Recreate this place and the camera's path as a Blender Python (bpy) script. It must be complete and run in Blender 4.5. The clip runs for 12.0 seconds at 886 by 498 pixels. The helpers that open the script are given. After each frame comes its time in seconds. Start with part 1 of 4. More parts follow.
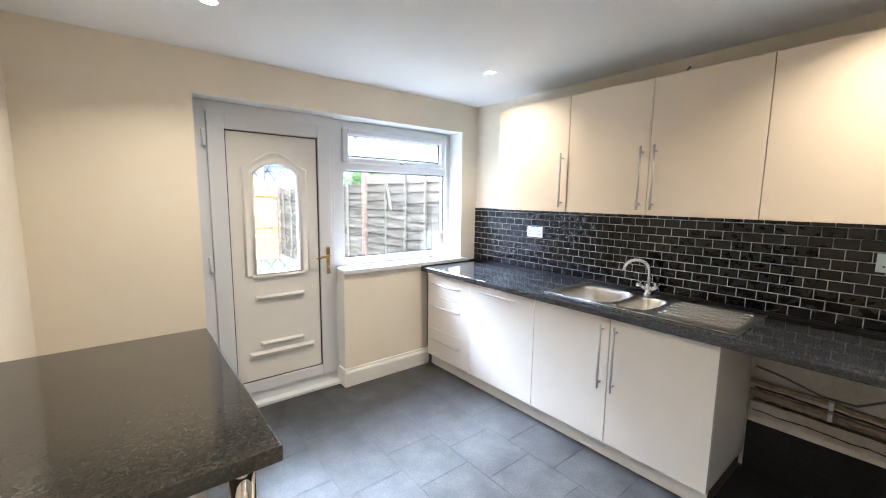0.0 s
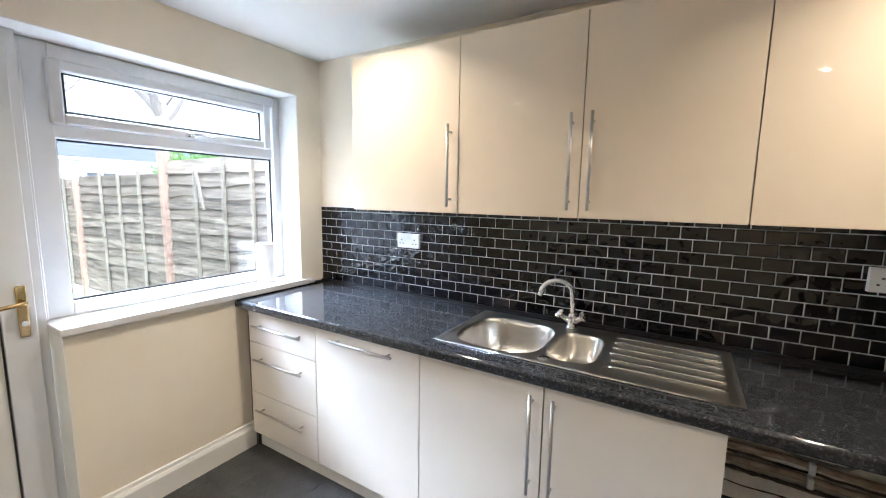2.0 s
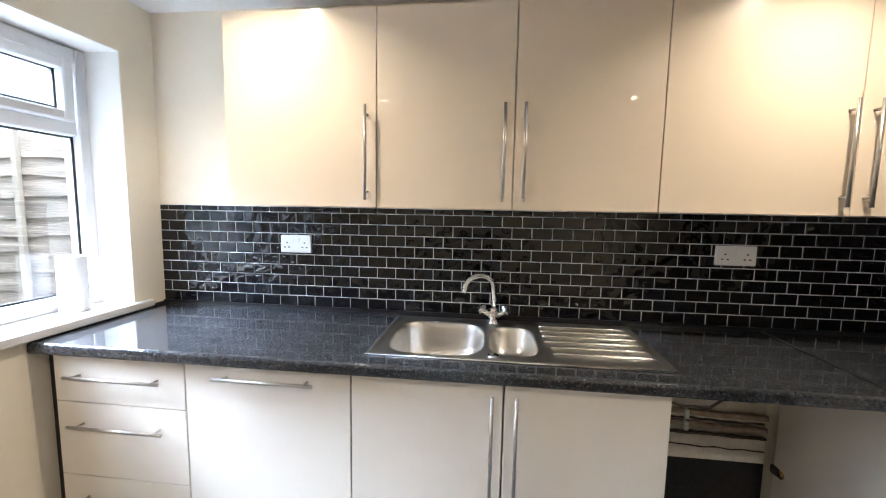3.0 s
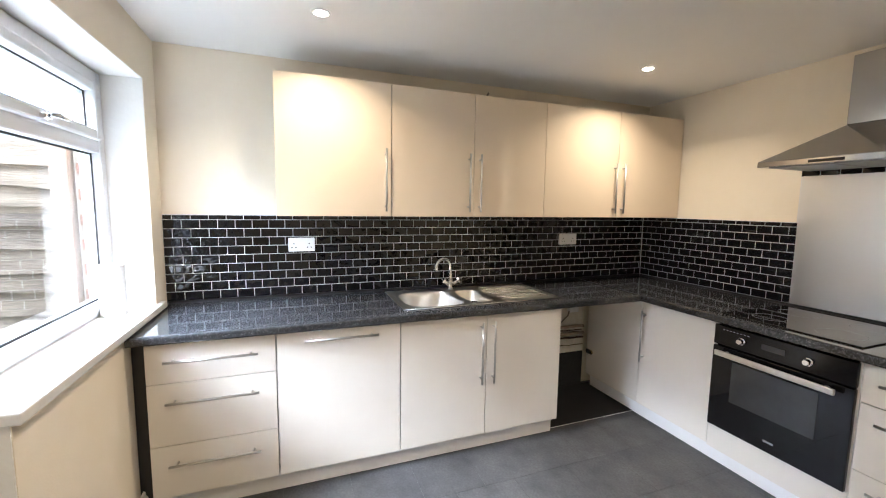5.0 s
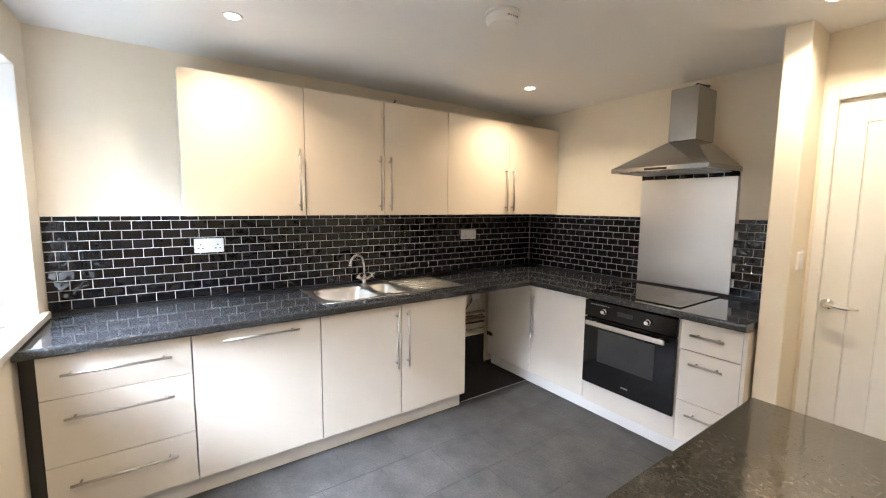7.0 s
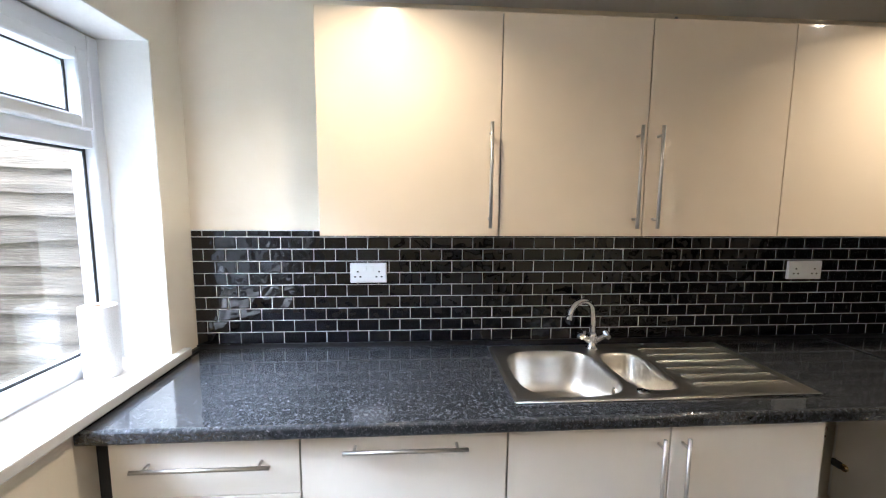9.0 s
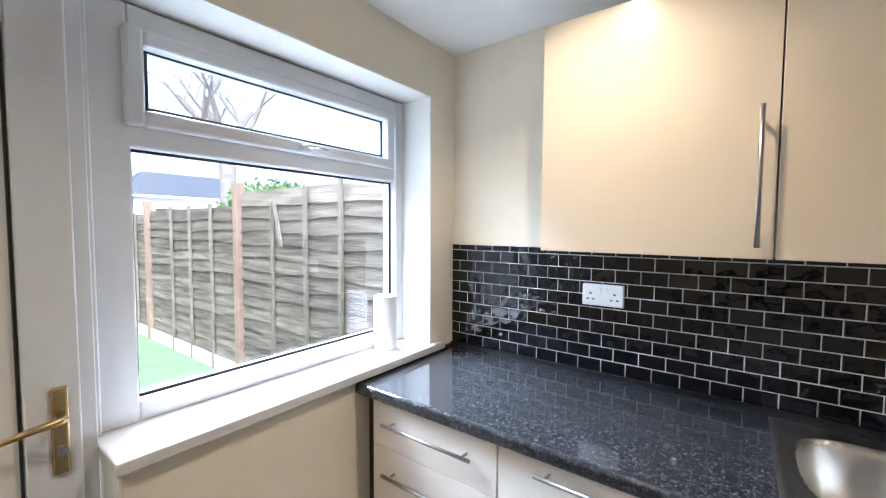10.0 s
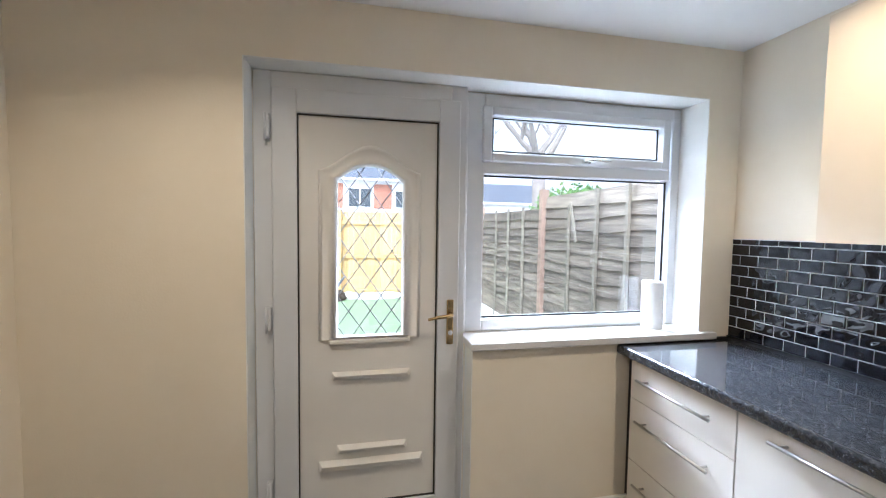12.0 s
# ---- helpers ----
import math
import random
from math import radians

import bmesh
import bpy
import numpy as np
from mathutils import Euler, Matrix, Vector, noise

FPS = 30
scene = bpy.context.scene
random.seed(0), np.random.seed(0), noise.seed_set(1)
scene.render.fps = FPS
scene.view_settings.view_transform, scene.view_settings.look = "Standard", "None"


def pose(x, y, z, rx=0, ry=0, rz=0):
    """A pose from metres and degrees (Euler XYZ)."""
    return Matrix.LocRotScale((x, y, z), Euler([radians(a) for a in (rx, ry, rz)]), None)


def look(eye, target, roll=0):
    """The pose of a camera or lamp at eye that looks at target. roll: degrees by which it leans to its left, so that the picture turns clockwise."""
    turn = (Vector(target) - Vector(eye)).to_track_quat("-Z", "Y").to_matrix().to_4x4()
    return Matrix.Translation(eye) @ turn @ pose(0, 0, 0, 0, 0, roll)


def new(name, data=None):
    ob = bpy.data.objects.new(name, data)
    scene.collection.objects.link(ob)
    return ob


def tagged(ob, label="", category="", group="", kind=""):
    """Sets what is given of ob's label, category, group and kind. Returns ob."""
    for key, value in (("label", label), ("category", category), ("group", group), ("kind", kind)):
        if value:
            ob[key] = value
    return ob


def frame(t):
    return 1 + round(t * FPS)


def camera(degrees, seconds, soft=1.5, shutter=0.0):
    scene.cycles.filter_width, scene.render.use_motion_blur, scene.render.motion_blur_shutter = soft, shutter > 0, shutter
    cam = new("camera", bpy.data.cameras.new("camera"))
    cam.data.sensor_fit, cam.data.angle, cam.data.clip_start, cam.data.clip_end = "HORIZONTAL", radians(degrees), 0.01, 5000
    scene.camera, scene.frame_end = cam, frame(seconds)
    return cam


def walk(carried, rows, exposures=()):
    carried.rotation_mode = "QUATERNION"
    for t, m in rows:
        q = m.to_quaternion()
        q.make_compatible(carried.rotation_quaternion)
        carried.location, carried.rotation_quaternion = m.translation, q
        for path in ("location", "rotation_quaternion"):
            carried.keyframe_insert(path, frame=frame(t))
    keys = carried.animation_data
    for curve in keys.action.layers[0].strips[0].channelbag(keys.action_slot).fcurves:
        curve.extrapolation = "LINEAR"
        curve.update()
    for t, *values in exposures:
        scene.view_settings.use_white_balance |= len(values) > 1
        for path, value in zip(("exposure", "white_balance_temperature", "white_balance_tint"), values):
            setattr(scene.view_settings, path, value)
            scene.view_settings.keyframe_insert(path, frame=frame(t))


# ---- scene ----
cam = camera(95.8, 12.0, soft=1.1)
PATH = [
    (0, (0.348, 0.679, 1.481), (1.593, 2.223, 1.226), 0.7),
    (0.5, (0.494, 0.822, 1.473), (1.782, 2.331, 1.218), 0.7),
    (1, (0.655, 1.004, 1.47), (2.041, 2.422, 1.211), 0.7),
    (1.5, (0.854, 1.199, 1.454), (2.39, 2.452, 1.194), 0.8),
    (2, (1.103, 1.389, 1.469), (2.803, 2.409, 1.209), 0.9),
    (2.5, (1.223, 1.621, 1.43), (3.075, 2.336, 1.188), 1.0),
    (3, (1.135, 1.814, 1.404), (3.111, 2.045, 1.193), 1.0),
    (3.6, (0.985, 2.16, 1.425), (2.965, 2.17, 1.218), 1.0),
    (4.2, (0.735, 2.60, 1.44), (2.70, 2.27, 1.236), 0.95),
    (4.5, (0.565, 2.715, 1.447), (2.49, 2.235, 1.243), 0.9),
    (4.8, (0.415, 2.73, 1.451), (2.309, 2.119, 1.248), 0.9),
    (5, (0.364, 2.799, 1.456), (2.226, 2.1, 1.246), 0.8),
    (5.5, (0.256, 2.922, 1.451), (2.003, 1.969, 1.245), 0.8),
    (6, (0.184, 2.985, 1.446), (1.848, 1.894, 1.243), 0.6),
    (6.5, (0.17, 3.001, 1.451), (1.806, 1.87, 1.244), 0.6),
    (6.7, (0.166, 2.989, 1.454), (1.801, 1.856, 1.245), 0.5),
    (8.3, (0.835, 2.70, 1.456), (2.65, 1.86, 1.26), 0.2),
    (8.5, (0.961, 2.643, 1.459), (2.835, 1.97, 1.264), 0.2),
    (9, (1.275, 2.549, 1.512), (3.257, 2.414, 1.281), 0.4),
    (9.5, (1.426, 2.48, 1.489), (3.328, 3.076, 1.322), 0.3),
    (10, (1.364, 2.325, 1.472), (2.965, 3.518, 1.365), 0.3),
    (10.5, (1.267, 2.05, 1.451), (2.448, 3.662, 1.359), 0.5),
    (11, (1.187, 1.751, 1.434), (1.981, 3.584, 1.345), 0.7),
    (11.5, (1.16, 1.636, 1.44), (1.692, 3.562, 1.342), 0.8),
    (12, (1.152, 1.808, 1.431), (1.563, 3.762, 1.321), 0.8),
]
EXPOSURES = [(0.0, 2.55, 5150, 8), (1.5, 2.45, 5200, 8), (4.8, 2.42, 5550, 10), (6.5, 2.5, 5700, 10), (8.5, 2.35, 5450, 9), (9.5, 2.0, 5350, 9), (10.5, 1.95, 5250, 9), (12.0, 1.92, 5250, 9)]
walk(cam, [(t, look(eye, target, roll)) for t, eye, target, roll in PATH], EXPOSURES)

# ---- world, sun, lamps ----
world = bpy.data.worlds.new("sky")
scene.world = world
world.use_nodes = True
wn = world.node_tree
sky = wn.nodes.new("ShaderNodeTexSky")
sky.sky_type, sky.sun_disc = 'NISHITA', False
sky.sun_elevation, sky.sun_rotation = radians(48), radians(210)
sky.air_density, sky.dust_density, sky.ozone_density = 1.0, 5.0, 1.0
haze = wn.nodes.new("ShaderNodeHueSaturation")
haze.inputs["Saturation"].default_value = 0.35
wn.links.new(sky.outputs[0], haze.inputs["Color"])
wn.links.new(haze.outputs[0], wn.nodes["Background"].inputs[0])
wn.nodes["Background"].inputs[1].default_value = 0.15

sun_data = bpy.data.lights.new("sun", 'SUN')
sun_data.energy, sun_data.angle, sun_data.color = 0.6, radians(20), (1.0, 0.96, 0.9)
sun_ob = new("sun", sun_data)
sun_ob.matrix_world = look((0, 0, 20), (10 * math.sin(radians(30)) * math.cos(radians(48)), 10 * math.cos(radians(30)) * math.cos(radians(48)), 20 - 10 * math.sin(radians(48))))

SPOT_WATTS = 2.05
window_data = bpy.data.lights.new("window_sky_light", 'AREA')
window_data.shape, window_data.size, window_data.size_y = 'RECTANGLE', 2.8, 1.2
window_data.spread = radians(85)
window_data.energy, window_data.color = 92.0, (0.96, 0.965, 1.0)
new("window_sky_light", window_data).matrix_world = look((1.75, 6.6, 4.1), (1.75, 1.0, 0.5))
SPOT_COLOUR = (1.0, 0.76, 0.50)

# ---- sizes of the room ----
XE, XW = 3.0, -0.03          # sink wall, wall behind the breakfast bar
YN, YS = 3.48, -0.03         # window wall, cooker wall
YD = 0.25                    # wall with the inner door
CEIL = 2.31
TOP = 0.885                  # worktop height
FX, FY = 2.40, 0.565         # cabinet fronts


# ---- materials ----
def material(name, colour, rough=0.5, metal=0.0, vary=0.0, scale=8.0, bump=0.0, bump_scale=60.0, coat=0.0, second=None, stretch=(1, 1, 1), rough_vary=0.0, island=0.0, spec=0.5, fine=0.0, bump_detail=4):
    m = bpy.data.materials.new(name)
    m.use_nodes = True
    nt = m.node_tree
    b = nt.nodes["Principled BSDF"]
    b.inputs["Base Color"].default_value = (*colour, 1)
    b.inputs["Roughness"].default_value, b.inputs["Metallic"].default_value = rough, metal
    b.inputs["Coat Weight"].default_value = coat
    b.inputs["Coat Roughness"].default_value = 0.035
    b.inputs["Specular IOR Level"].default_value = spec
    geo = nt.nodes.new("ShaderNodeNewGeometry")
    mp = nt.nodes.new("ShaderNodeMapping")
    mp.inputs["Scale"].default_value = stretch
    nt.links.new(geo.outputs["Position"], mp.inputs["Vector"])
    out = None
    if vary or second:
        n1 = nt.nodes.new("ShaderNodeTexNoise")
        n1.inputs["Scale"].default_value, n1.inputs["Detail"].default_value, n1.inputs["Roughness"].default_value = scale, 8, 0.6
        nt.links.new(mp.outputs[0], n1.inputs["Vector"])
        ramp = nt.nodes.new("ShaderNodeValToRGB")
        lo = second if second else tuple(c * (1 - vary) for c in colour)
        hi = colour if second else tuple(min(1, c * (1 + vary)) for c in colour)
        ramp.color_ramp.elements[0].color, ramp.color_ramp.elements[1].color = (*lo, 1), (*hi, 1)
        ramp.color_ramp.elements[0].position, ramp.color_ramp.elements[1].position = 0.3, 0.7
        nt.links.new(n1.outputs[0], ramp.inputs[0])
        out = ramp.outputs[0]
        if rough_vary:
            mr = nt.nodes.new("ShaderNodeMapRange")
            mr.inputs["To Min"].default_value, mr.inputs["To Max"].default_value = rough - rough_vary, rough + rough_vary
            nt.links.new(n1.outputs[0], mr.inputs[0])
            nt.links.new(mr.outputs[0], b.inputs["Roughness"])
    if fine and out:
        n3 = nt.nodes.new("ShaderNodeTexNoise")
        n3.inputs["Scale"].default_value, n3.inputs["Detail"].default_value = scale * 14, 4
        nt.links.new(mp.outputs[0], n3.inputs["Vector"])
        mx = nt.nodes.new("ShaderNodeMix")
        mx.data_type, mx.blend_type = 'RGBA', 'OVERLAY'
        mx.inputs[0].default_value = fine
        nt.links.new(out, mx.inputs[6])
        nt.links.new(n3.outputs[0], mx.inputs[7])
        out = mx.outputs[2]
    if island:
        info = nt.nodes.new("ShaderNodeObjectInfo")
        mr2 = nt.nodes.new("ShaderNodeMapRange")
        mr2.inputs["To Min"].default_value, mr2.inputs["To Max"].default_value = 1 - island, 1 + island
        nt.links.new(info.outputs["Random"], mr2.inputs[0])
        hsv = nt.nodes.new("ShaderNodeHueSaturation")
        nt.links.new(mr2.outputs[0], hsv.inputs["Value"])
        if out:
            nt.links.new(out, hsv.inputs["Color"])
        else:
            hsv.inputs["Color"].default_value = (*colour, 1)
        out = hsv.outputs[0]
    if out:
        nt.links.new(out, b.inputs["Base Color"])
    if bump:
        n2 = nt.nodes.new("ShaderNodeTexNoise")
        n2.inputs["Scale"].default_value, n2.inputs["Detail"].default_value = bump_scale, bump_detail
        nt.links.new(mp.outputs[0], n2.inputs["Vector"])
        bp = nt.nodes.new("ShaderNodeBump")
        bp.inputs["Strength"].default_value, bp.inputs["Distance"].default_value = bump, 0.01
        nt.links.new(n2.outputs[0], bp.inputs["Height"])
        nt.links.new(bp.outputs[0], b.inputs["Normal"])
    return m


def granite(name, base, fleck, bright):
    """Dark laminate worktop with pale flecks of two sizes."""
    m = bpy.data.materials.new(name)
    m.use_nodes = True
    nt = m.node_tree
    b = nt.nodes["Principled BSDF"]
    geo = nt.nodes.new("ShaderNodeNewGeometry")

    def cells(scale, cut, soft, detail):
        n = nt.nodes.new("ShaderNodeTexNoise")
        n.inputs["Scale"].default_value, n.inputs["Detail"].default_value, n.inputs["Distortion"].default_value = scale, detail, 0.8
        nt.links.new(geo.outputs["Position"], n.inputs["Vector"])
        r = nt.nodes.new("ShaderNodeValToRGB")
        r.color_ramp.elements[0].position, r.color_ramp.elements[1].position = cut, cut + soft
        nt.links.new(n.outputs[0], r.inputs[0])
        return r.outputs[0]

    def mix(f, a, c):
        x = nt.nodes.new("ShaderNodeMix")
        x.data_type = 'RGBA'
        nt.links.new(f, x.inputs[0])
        if isinstance(a, tuple):
            x.inputs[6].default_value = (*a, 1)
        else:
            nt.links.new(a, x.inputs[6])
        x.inputs[7].default_value = (*c, 1)
        return x.outputs[2]
    c1 = mix(cells(90, 0.48, 0.2, 5), base, fleck)
    c2 = mix(cells(150, 0.63, 0.06, 3), c1, bright)
    nt.links.new(c2, b.inputs["Base Color"])
    b.inputs["Roughness"].default_value = 0.06
    b.inputs["Specular IOR Level"].default_value = 0.75
    n = nt.nodes.new("ShaderNodeTexNoise")
    n.inputs["Scale"].default_value = 60
    nt.links.new(geo.outputs["Position"], n.inputs["Vector"])
    bp = nt.nodes.new("ShaderNodeBump")
    bp.inputs["Strength"].default_value, bp.inputs["Distance"].default_value = 0.05, 0.004
    nt.links.new(n.outputs[0], bp.inputs["Height"])
    nt.links.new(bp.outputs[0], b.inputs["Normal"])
    return m


def glass_material(name):
    m = bpy.data.materials.new(name)
    m.use_nodes = True
    b = m.node_tree.nodes["Principled BSDF"]
    b.inputs["Transmission Weight"].default_value, b.inputs["Roughness"].default_value, b.inputs["IOR"].default_value = 1.0, 0.0, 1.45
    b.inputs["Base Color"].default_value = (0.97, 0.985, 0.98, 1)
    return m


def lamp_material(name, colour, strength):
    m = bpy.data.materials.new(name)
    m.use_nodes = True
    b = m.node_tree.nodes["Principled BSDF"]
    b.inputs["Emission Color"].default_value, b.inputs["Emission Strength"].default_value = (*colour, 1), strength
    return m


M_WALL = material("cream_wall_paint", (0.82, 0.745, 0.61), 0.75, vary=0.03, scale=1.3, bump=0.08, bump_scale=140, fine=0.05)
M_CEIL = material("white_ceiling_paint", (0.85, 0.845, 0.83), 0.85, vary=0.02, scale=1.5, bump=0.08, bump_scale=110)
M_REVEAL = material("white_painted_plaster", (0.82, 0.81, 0.77), 0.6, vary=0.03, scale=4, bump=0.12, bump_scale=45)
M_TRIM = material("white_gloss_wood_paint", (0.82, 0.80, 0.75), 0.3, vary=0.03, scale=5, bump=0.03, bump_scale=50)
M_UPVC = material("white_upvc", (0.69, 0.705, 0.73), 0.28, vary=0.02, scale=3)
M_SILL = material("white_sill_paint", (0.68, 0.67, 0.65), 0.35, vary=0.04, scale=6, bump=0.03, bump_scale=50)
M_DOORPANEL = material("white_door_panel", (0.77, 0.75, 0.71), 0.35, vary=0.03, scale=3, bump=0.03, bump_scale=120)
M_GASKET = material("black_rubber_gasket", (0.02, 0.02, 0.02), 0.6)
# wall doors: the spotlights' warm cast is put into this deeper cream
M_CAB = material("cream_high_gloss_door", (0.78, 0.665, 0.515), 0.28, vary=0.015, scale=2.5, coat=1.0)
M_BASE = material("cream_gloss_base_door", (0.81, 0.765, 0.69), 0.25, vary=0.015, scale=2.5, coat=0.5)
M_CARCASS = material("white_carcass_board", (0.78, 0.76, 0.72), 0.45, vary=0.02, scale=4)
M_PLINTH = material("white_plinth", (0.80, 0.80, 0.79), 0.3, vary=0.03, scale=6)
M_TOP = granite("black_granite_laminate", (0.020, 0.022, 0.026), (0.060, 0.063, 0.070), (0.13, 0.133, 0.145))
M_BAR = granite("brown_black_granite_laminate", (0.038, 0.036, 0.031), (0.066, 0.061, 0.052), (0.085, 0.078, 0.066))
M_TILE = material("black_glazed_tile", (0.004, 0.0042, 0.0065), 0.02, vary=0.2, scale=20, bump=0.42, bump_scale=22, bump_detail=0.5, island=0.5, spec=0.48)
M_GROUT = material("pale_grey_grout", (0.72, 0.72, 0.72), 0.9, vary=0.06, scale=30, bump=0.1, bump_scale=300)
M_STRIP = material("black_joint_strip", (0.012, 0.012, 0.013), 0.3, vary=0.1, scale=30)
M_STEEL = material("brushed_stainless_steel", (0.50, 0.49, 0.47), 0.11, 1.0)
M_SPLASH = material("brushed_steel_splashback", (0.72, 0.71, 0.69), 0.30, 1.0)
M_SINK = material("satin_stainless_steel", (0.62, 0.60, 0.56), 0.30, 1.0, vary=0.06, scale=18, bump=0.03, bump_scale=120, stretch=(6, 1, 1))


def brushed(m, amount):
    """Gives a metal a upright grain that draws its reflections out sideways."""
    nt = m.node_tree
    b = nt.nodes["Principled BSDF"]
    tan = nt.nodes.new("ShaderNodeTangent")
    tan.direction_type, tan.axis = 'RADIAL', 'Z'
    nt.links.new(tan.outputs[0], b.inputs["Tangent"])
    b.inputs["Anisotropic"].default_value, b.inputs["Anisotropic Rotation"].default_value = amount, 0.25


brushed(M_SPLASH, 0.35)
M_CHROME = material("polished_chrome", (0.80, 0.80, 0.80), 0.06, 1.0)
M_HANDLE = material("brushed_nickel_bar", (0.56, 0.54, 0.51), 0.3, 1.0, vary=0.05, scale=50)
M_BRASS = material("worn_brass", (0.58, 0.42, 0.20), 0.25, 1.0, vary=0.12, scale=60)
M_BLACKGLASS = material("black_glass", (0.006, 0.006, 0.007), 0.05, spec=0.4)
M_OVEN = material("black_enamel", (0.007, 0.007, 0.008), 0.10, vary=0.2, scale=10, spec=0.35)
M_OVENGLASS = material("dark_oven_window", (0.045, 0.046, 0.048), 0.06, vary=0.15, scale=6)
M_GREYPRINT = material("pale_grey_print", (0.35, 0.36, 0.37), 0.5)
M_PLASTIC = material("white_plastic", (0.83, 0.83, 0.83), 0.3)
M_HOLE = material("dark_slot", (0.03, 0.03, 0.03), 0.8)
M_PAPER = material("white_paper", (0.70, 0.70, 0.70), 0.9, vary=0.02, scale=40, bump=0.25, bump_scale=180)
M_CARD = material("brown_card", (0.35, 0.25, 0.16), 0.9, vary=0.1, scale=30)
M_FLOOR = material("dark_grey_slate_vinyl", (0.078, 0.079, 0.082), 0.50, second=(0.030, 0.031, 0.033), scale=6, bump=0.14, bump_scale=32, rough_vary=0.08, island=0.10, fine=0.6)
M_FLOORGAP = material("vinyl_joint", (0.085, 0.085, 0.087), 0.7, vary=0.2, scale=20)
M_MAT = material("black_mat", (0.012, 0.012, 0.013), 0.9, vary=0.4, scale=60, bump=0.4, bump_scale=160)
M_ROUGHWALL = material("bare_stained_plaster", (0.74, 0.70, 0.62), 0.9, second=(0.56, 0.50, 0.41), scale=9, bump=0.4, bump_scale=35, fine=0.3)
M_DIRT = material("dark_stain", (0.07, 0.05, 0.035), 0.95, vary=0.4, scale=30, bump=0.3, bump_scale=60)
M_PIPE = material("dull_painted_pipe", (0.46, 0.37, 0.27), 0.5, second=(0.22, 0.14, 0.09), scale=22, bump=0.15, bump_scale=60)
M_CABLE = material("grey_cable", (0.16, 0.15, 0.14), 0.5)
M_GLASS = glass_material("clear_glass")
M_LEAD = material("dull_lead", (0.30, 0.30, 0.31), 0.45, 0.6)
M_LAMP = lamp_material("lamp_face", (1.0, 0.80, 0.55), 16)
M_FENCE = material("weathered_grey_fence_wood", (0.26, 0.22, 0.175), 0.9, second=(0.075, 0.060, 0.047), scale=7, bump=0.7, bump_scale=40, stretch=(1, 0.3, 3), island=0.3, fine=0.7)
M_BATTEN = material("weathered_batten_wood", (0.25, 0.225, 0.18), 0.9, second=(0.15, 0.13, 0.105), scale=9, bump=0.4, bump_scale=50, stretch=(3, 3, 0.4), island=0.2)
M_POST = material("reddish_fence_post_wood", (0.34, 0.235, 0.18), 0.9, second=(0.22, 0.15, 0.115), scale=8, bump=0.4, bump_scale=50, stretch=(3, 3, 0.4), island=0.15)
M_NEWFENCE = material("new_yellow_fence_wood", (0.62, 0.44, 0.20), 0.8, second=(0.48, 0.32, 0.13), scale=6, bump=0.3, bump_scale=40, stretch=(3, 1, 0.3), island=0.12, fine=0.3)
M_TURF = material("green_turf", (0.25, 0.35, 0.20), 0.95, second=(0.19, 0.28, 0.145), scale=5, bump=0.6, bump_scale=160, fine=0.5)
M_BRICK = material("red_brick", (0.36, 0.17, 0.11), 0.9, second=(0.26, 0.11, 0.075), scale=8, bump=0.4, bump_scale=60, island=0.2)
M_MORTAR = material("pale_mortar", (0.42, 0.39, 0.34), 0.95, vary=0.1, scale=20)
M_RENDER = material("white_house_render", (0.74, 0.73, 0.70), 0.9, vary=0.05, scale=1.5, bump=0.2, bump_scale=30)
M_SLATE = material("grey_slate_roof", (0.10, 0.11, 0.135), 0.7, vary=0.2, scale=2, bump=0.4, bump_scale=12)
M_WINDARK = material("far_window_glass", (0.06, 0.07, 0.08), 0.1)
M_BARK = material("grey_bark", (0.22, 0.195, 0.175), 0.95, vary=0.3, scale=8, bump=0.6, bump_scale=30)
M_LEAF = material("green_leaf", (0.10, 0.19, 0.045), 0.7, vary=0.3, scale=4)
M_PAVING = material("pale_grey_paving", (0.48, 0.48, 0.47), 0.9, vary=0.12, scale=2, bump=0.3, bump_scale=30)
M_STONE = material("pale_stone", (0.55, 0.53, 0.50), 0.9, vary=0.12, scale=9, bump=0.4, bump_scale=30)
M_REDPOT = material("red_plastic_pot", (0.50, 0.07, 0.05), 0.5, vary=0.1, scale=9)
M_DARKTOOL = material("dark_tool_plastic", (0.16, 0.165, 0.18), 0.5, vary=0.1, scale=9)
M_HILL = material("hazy_far_hill", (0.30, 0.34, 0.33), 1.0, vary=0.15, scale=0.05)


# ---- building helpers ----
def part(name, bm, mat, parent=None, label="", smooth=False):
    """Links a bmesh as one mesh object, under a thing or a part where one is given."""
    me = bpy.data.meshes.new(name)
    bm.normal_update()
    bm.to_mesh(me)
    bm.free()
    me.materials.append(mat)
    if smooth:
        me.shade_smooth()
    return place_mesh(name, me, parent, label)


def place_mesh(name, me, parent=None, label="", at=None):
    ob = new(name, me)
    if at is not None:
        ob.matrix_basis = at
    if parent is not None:
        ob.parent = parent
        base = parent
        m = base.matrix_basis.copy()
        while base.parent is not None:
            m = base.parent.matrix_basis @ base.matrix_parent_inverse @ m if base.parent.parent is None else m
            base = base.parent
        ob.matrix_parent_inverse = m.inverted()
    if label:
        ob["label"] = label
    return ob


def thing(name, at, label, category, group="", kind=""):
    ob = new(name)
    ob.empty_display_size = 0.05
    ob.matrix_basis = Matrix.Translation(at)
    return tagged(ob, label, category, group, kind)


def bevelled(bm, width, segments=2):
    if width > 0:
        bmesh.ops.bevel(bm, geom=list(bm.edges), offset=width, segments=segments, affect='EDGES', profile=0.5)
    return bm


